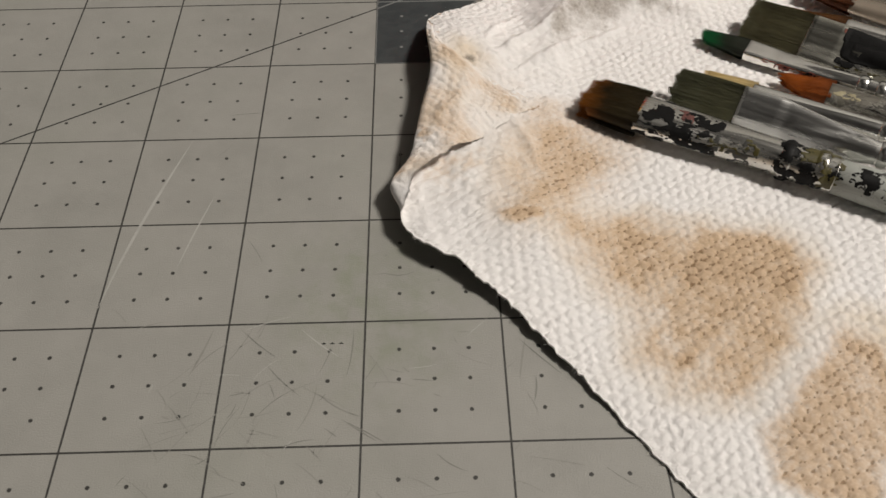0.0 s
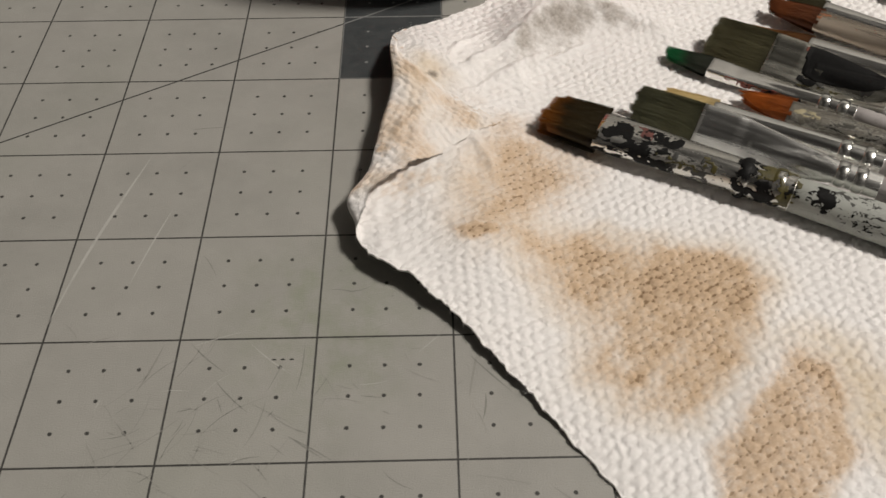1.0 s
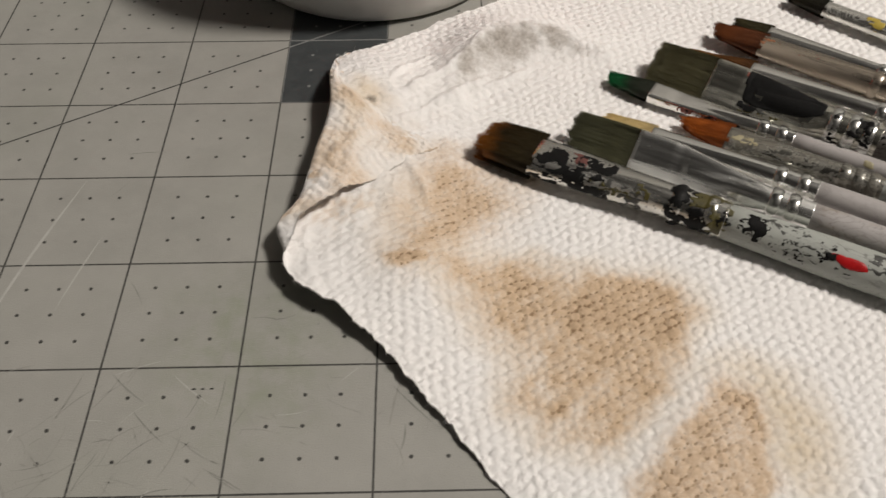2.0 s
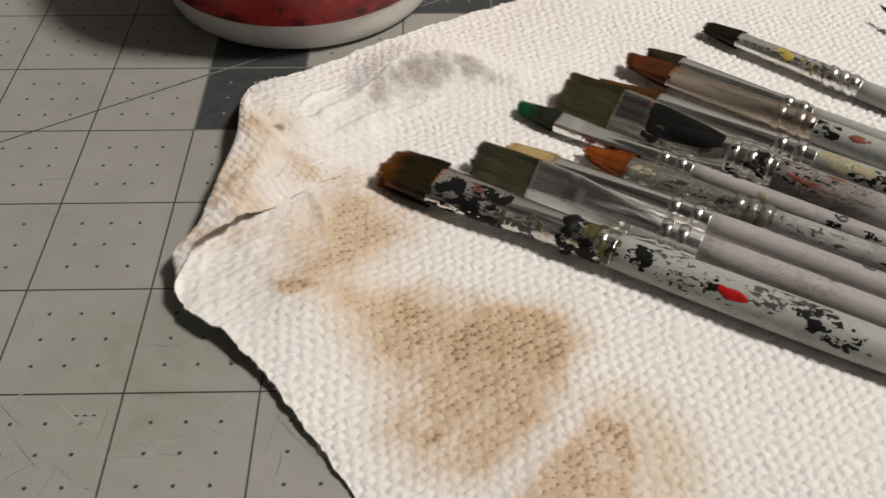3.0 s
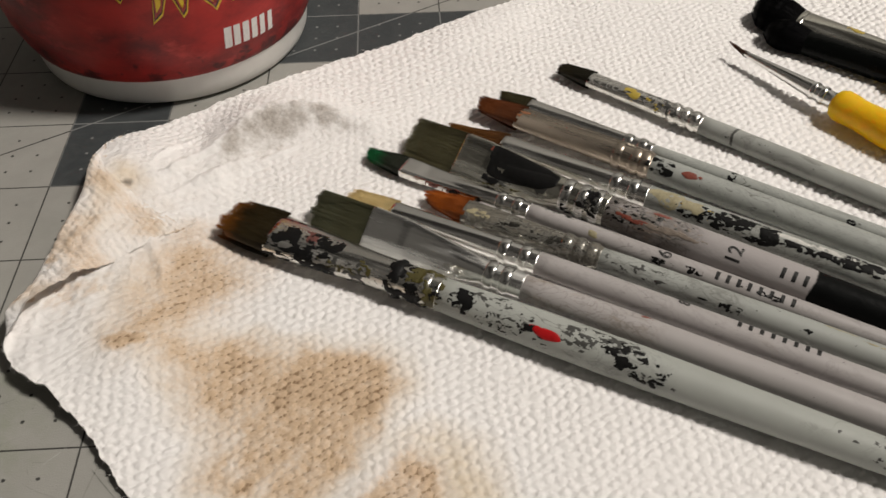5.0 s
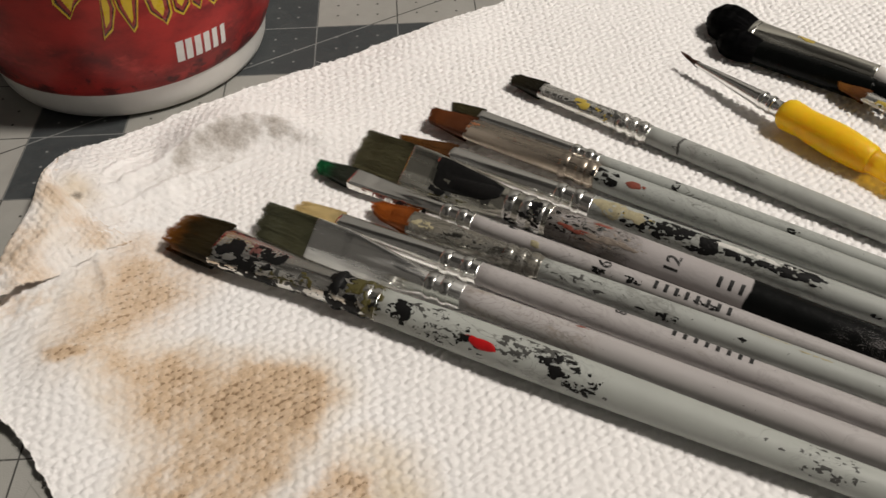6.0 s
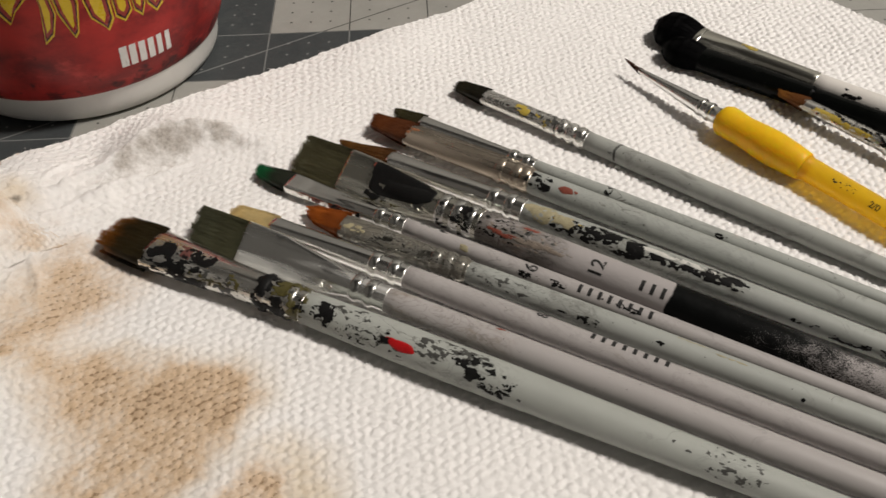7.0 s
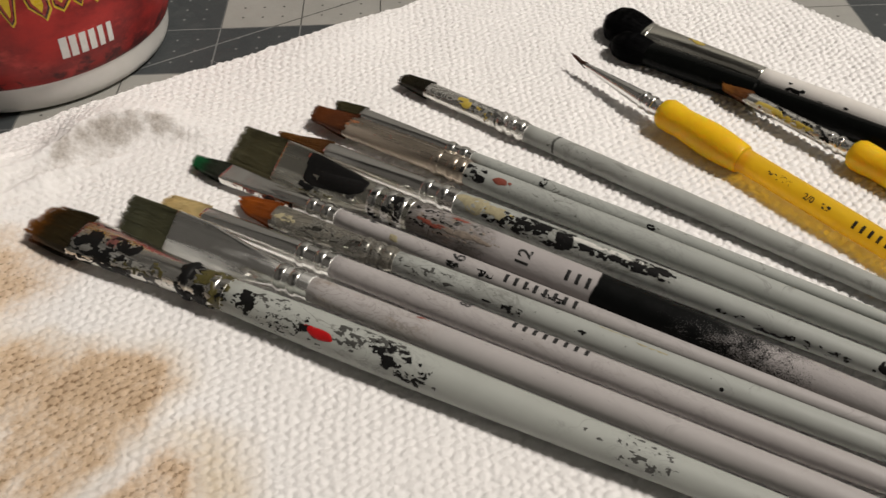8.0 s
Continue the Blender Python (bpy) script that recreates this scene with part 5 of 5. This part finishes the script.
def grip_brush(x, y, angle, scale=1.0, mouth=24.0, mw=1.0, mh=1.0, label="", ferrule="chrome", bottom=TOWEL_TOP):
    """A brush with a soft yellow grip and a clear yellow handle."""
    k = scale
    secs = [(-mouth, mw, mh), (-mouth * 0.5, mw * 0.4 + 1.4 * k, mh * 0.4 + 1.4 * k), (-6, 2.2 * k, 2.2 * k), (0.0, 2.2 * k, 2.2 * k), (1.5, 2.4 * k, 2.4 * k), (1.51, 2.6 * k, 2.6 * k),
            (2.2, 3.6 * k, 3.6 * k), (3.6, 4.25 * k, 4.25 * k), (6.0, 4.2 * k, 4.2 * k), (8.5, 3.95 * k, 3.95 * k), (11, 4.05 * k, 4.05 * k), (17, 4.55 * k, 4.55 * k), (23, 4.3 * k, 4.3 * k), (28.0, 3.7 * k, 3.7 * k),
            (28.6, 3.35 * k, 3.35 * k), (29, 3.1 * k, 3.1 * k), (60, 2.95 * k, 2.95 * k), (110, 2.3 * k, 2.3 * k), (128, 1.7 * k, 1.7 * k), (130, 0.6 * k, 0.6 * k)]
    b = Brush(x, y, angle, secs, bottom + 4.4 * k - 2.1 * k, label=label)
    f = b.tube("ferrule", -mouth, 1.6, M[ferrule], (), seg=30)
    b.ring(-4.6, 0.8, 0.4, f)
    b.ring(-1.8, 0.9, 0.45, f)
    xs = [1.45, 1.51, 1.8, 2.2, 2.8, 3.6, 4.6, 6.0, 7.2, 8.5, 10, 12, 15, 18, 21, 24, 26, 28.0, 28.5]
    v, fa = loft([(q, *b.size(q)) for q in xs], 40)
    mesh_object("grip", scaled(v), fa, M["rubber"], b.root, "soft yellow rubber grip")
    xs = [28.3, 29, 35, 45, 60, 75, 90, 110, 120, 128, 129.3, 130]
    v, fa = loft([(q, *[m * 0.995 for m in b.size(q)]) for q in xs], 40)
    mesh_object("handle", scaled(v), fa, M["clear_yellow"], b.root, "translucent yellow plastic handle")
    return b


def grip_brushes():
    b = grip_brush(201.9, 66.0, -55.0, 1.0, 27.5, 0.75, 0.75, "fine detail brush with yellow rubber grip and translucent yellow handle")
    b.bristles(hair("fine_red_brown_hair", (0.05, 0.018, 0.008), (0.09, 0.025, 0.012), 0.006, 0.0275), -27.5, 7.2, 0.12, 0.12, "point", 0, 37, 60, 0.03, curl=0.9)
    b.text("2/0", 48.5, 138, 1.5, False)
    b.spatter(M["ink"], 40.5, 124, 5, 20, 12, 201, 0.6)
    b.spatter(M["ink"], 53, 132, 1.6, 16, 7, 202, 0.7)
    b.bars(59.6, 72.0, 133, 2.0, 6)
    b = grip_brush(245.4, 45.8, -53.0, 0.95, 30.0, 2.2, 1.3, "flat brush with orange bristles, yellow-splashed ferrule and yellow grip", "ferrule_yellow")
    b.bristles(hair("amber_hair", (0.14, 0.05, 0.012), (0.36, 0.15, 0.03), 0.010, 0.030, 0.5), -30, 9, 2.0, 0.5, "flat", 0.22, 41, 220, 0.06)
    b.drops(M["p_yellow"], [(-22, 140, 7, 1.8, 211, 0.5), (-14, 148, 8, 1.6, 212, 0.5)], label="dried yellow paint")
    b.drops(M["p_white"], [(-25, 160, 7, 1.5, 213, 0.4), (-12, 168, 9, 1.2, 214, 0.4)], label="dried white paint")
    b.spatter(M["p_black"], -14, 130, 18, 50, 40, 215, 1.3, "specks of black paint")


def mop_brushes():
    secs = [(-37, 5.3, 2.9), (-34, 5.1, 3.0), (-22, 4.0, 3.3), (-8, 3.3, 3.3), (0, 3.25, 3.25), (0.01, 3.2, 3.2), (20, 3.5, 3.5), (60, 3.3, 3.3), (110, 2.2, 2.2), (128, 1.6, 1.6), (130, 0.5, 0.5)]
    b = Brush(234.5, 80.2, -43.5, secs, label="black-haired mop brush with silver ferrule and chipped white handle")
    f = b.tube("ferrule", -37, 0.4, M["chrome_olive"], grow=0.15)
    b.ring(-36.2, 1.1, 0.45, f, "rolled_lip")
    b.ring(0.0, 0.5, 0.25, f, "rolled_lip")
    b.tube("handle", 0.3, 130, M["white"], (129.6,))
    b.bristles(hair("black_mop_hair", (0.0025, 0.0025, 0.003), (0.003, 0.003, 0.003), 0.012, 0.037, gloss=0.04), -37, 14.5, 8.4, 6.4, "mop", 0, 43, 1100, 0.07, label="soft black mop hair")
    b.drops(M["p_yellow"], [(-21, 84, 4, 1.4, 221, 0.4)])
    b.drops(M["p_black"], [(10.5, 150, 3.2, 1.3, 222, 0.6), (13, 138, 1.8, 0.8, 223, 0.5), (19, 158, 3.4, 0.9, 224, 0.5), (9, 120, 1.2, 0.6, 225), (25, 140, 1.4, 0.7, 226)], label="chips of black paint")
    secs = [(-33, 4.2, 3.0), (-30, 4.2, 3.2), (-18, 3.7, 3.4), (0, 3.4, 3.4), (0.01, 3.3, 3.3), (60, 3.2, 3.2), (110, 2.2, 2.2), (128, 1.6, 1.6), (130, 0.5, 0.5)]
    b = Brush(230.8, 73.2, -41.3, secs, label="black-haired mop brush with glossy black ferrule and handle")
    b.tube("ferrule", -33, 0.4, M["black"], grow=0.12)
    b.tube("handle", 0.3, 130, M["black"], (129.6,))
    b.bristles(hair("black_mop_hair", (0.0025, 0.0025, 0.003), (0.003, 0.003, 0.003), 0.012, 0.033, gloss=0.04), -33, 12.5, 6.2, 5.0, "mop", 0, 47, 900, 0.07, label="soft black mop hair")


# ---------------------------------------------------------------- cup
CUP_AT = (21.0, 121.6)
CUP_SHAPE = [(0.2, 34.0), (0.0, 36.0), (0.4, 37.6), (1.4, 38.9), (3.0, 39.6), (5.5, 40.0), (8.0, 40.4), (9.6, 40.9), (13, 42.4), (18, 44.1), (24, 45.0), (32, 45.6), (46, 46.0), (47.5, 46.2), (50, 46.3)]


def cup_radius(z):
    for (z0, r0), (z1, r1) in zip(CUP_SHAPE[1:], CUP_SHAPE[2:]):
        if z <= z1:
            return r0 + (r1 - r0) * (z - z0) / (z1 - z0)
    return CUP_SHAPE[-1][1]


def turned(name, rows, material, parent, seg=96, label=""):
    """A surface turned round the z axis from (z, r) rows."""
    verts, faces = [], []
    for z, r in rows:
        verts += [(r * math.cos(2 * math.pi * k / seg), r * math.sin(2 * math.pi * k / seg), z) for k in range(seg)]
    for i in range(len(rows) - 1):
        faces += [(i * seg + k, i * seg + (k + 1) % seg, (i + 1) * seg + (k + 1) % seg, (i + 1) * seg + k) for k in range(seg)]
    return mesh_object(name, scaled(verts), faces, material, parent, label)


def cup_shape(outline, ang, z, lift, material, parent, name, label):
    """A flat printed shape, given as (mm along, mm up) outline, wrapped on the cup."""
    bm = bmesh.new()
    bm.faces.new([bm.verts.new((p, q, 0)) for p, q in outline])
    bmesh.ops.triangulate(bm, faces=bm.faces[:])
    bmesh.ops.subdivide_edges(bm, edges=bm.edges[:], cuts=5)
    for v in bm.verts:
        zz = z + v.co.y
        r = cup_radius(zz) + lift
        a = radians(ang) + v.co.x / r
        v.co = Vector((r * math.cos(a), r * math.sin(a), zz)) * MM
    return part(name, bm, material, parent, label)


def cup():
    root = new("cup")
    root.location = (CUP_AT[0] * MM, CUP_AT[1] * MM, 0)
    tagged(root, "white plastic cup with red printed sleeve, standing on the mat", "cup")
    wall = CUP_SHAPE + [(50.8, 46.2), (51.1, 45.7), (50.6, 45.1), (46, 44.6), (20, 42.5), (6, 38.0), (4.5, 34.0), (4.5, 0.3)]
    turned("body", [(0.2, 0.3)] + wall, M["cup_white"], root)
    sleeve = [(9.5, cup_radius(9.5) + 0.02)] + [(z, cup_radius(z) + 0.18) for z in (9.7, 11, 13, 15.5, 18, 21, 24, 28, 32, 38, 42, 45)] + [(45.2, cup_radius(45.2) + 0.02)]
    turned("sleeve", sleeve, M["cup_red"], root, label="red printed sleeve")
    # the maker's word, as plain slanted bars
    for k, (w, hgt) in enumerate(((2.1, 6.6), (1.9, 6.5), (1.9, 6.4), (1.8, 6.3), (1.6, 6.3), (1.5, 6.2))):
        x0 = k * 2.7 + 1.2
        cup_shape([(x0, 0), (x0 + w, 0), (x0 + w + 0.3, hgt), (x0 + 0.3, hgt)], CUP_WORD[0], CUP_WORD[1] + 0.9, 0.30, M["logo_white"], root, "printed_bar", "white printed bar")
    # jagged yellow title, as plain shapes: outlines in degrees round the cup and mm of height
    for outline in CUP_TITLE:
        flat = [(radians(ang - outline[0][0]) * 45.5, z - 38.0) for ang, z in outline]
        mid = (sum(p for p, _ in flat) / len(flat), sum(q for _, q in flat) / len(flat) + 1.0)
        for size, lift, material, label in ((1.0, 0.27, "logo_yellow", "jagged yellow printed shape"), (0.86, 0.30, "logo_dark", "dark inner printed shape"), (0.72, 0.33, "logo_red", "red inner printed shape"), (0.46, 0.36, "logo_yellow", "jagged yellow printed shape")):
            shape = [(mid[0] + (p - mid[0]) * size, mid[1] + (q - mid[1]) * (size * 0.6 + 0.4)) for p, q in flat]
            cup_shape(shape, outline[0][0], 38.0, lift, M[material], root, "printed_shape", label)


CUP_TITLE = (
    [(-91, 46), (-92, 40), (-88.5, 35.5), (-85.5, 39), (-80, 43), (-80, 46)],
    [(-79, 46), (-78.2, 40), (-80.6, 29), (-77.1, 31.3), (-74.4, 37), (-75, 46)],
    [(-74.6, 46), (-74, 37), (-72.4, 32.9), (-71.1, 29.6), (-69.6, 31), (-67, 39), (-67, 46)],
    [(-66, 46), (-65.8, 38.7), (-64.9, 34), (-61.5, 30.8), (-60.5, 29.4), (-58, 32.3), (-57.8, 46)],
    [(-57.4, 46), (-57.4, 32.6), (-54.7, 30.6), (-51.6, 33), (-51.7, 46)],
    [(-51.3, 46), (-51, 32.6), (-48.6, 30.4), (-46.8, 33.5), (-46.8, 46)],
    [(-46.3, 46), (-46.2, 33), (-43.3, 29.9), (-40.4, 31.5), (-40, 46)],
)
CUP_WORD = (-61.5, 16.2)

# ---------------------------------------------------------------- build
room()
cutting_mat()
paper_towel()
cup()
brush_set()
grip_brushes()
mop_brushes()
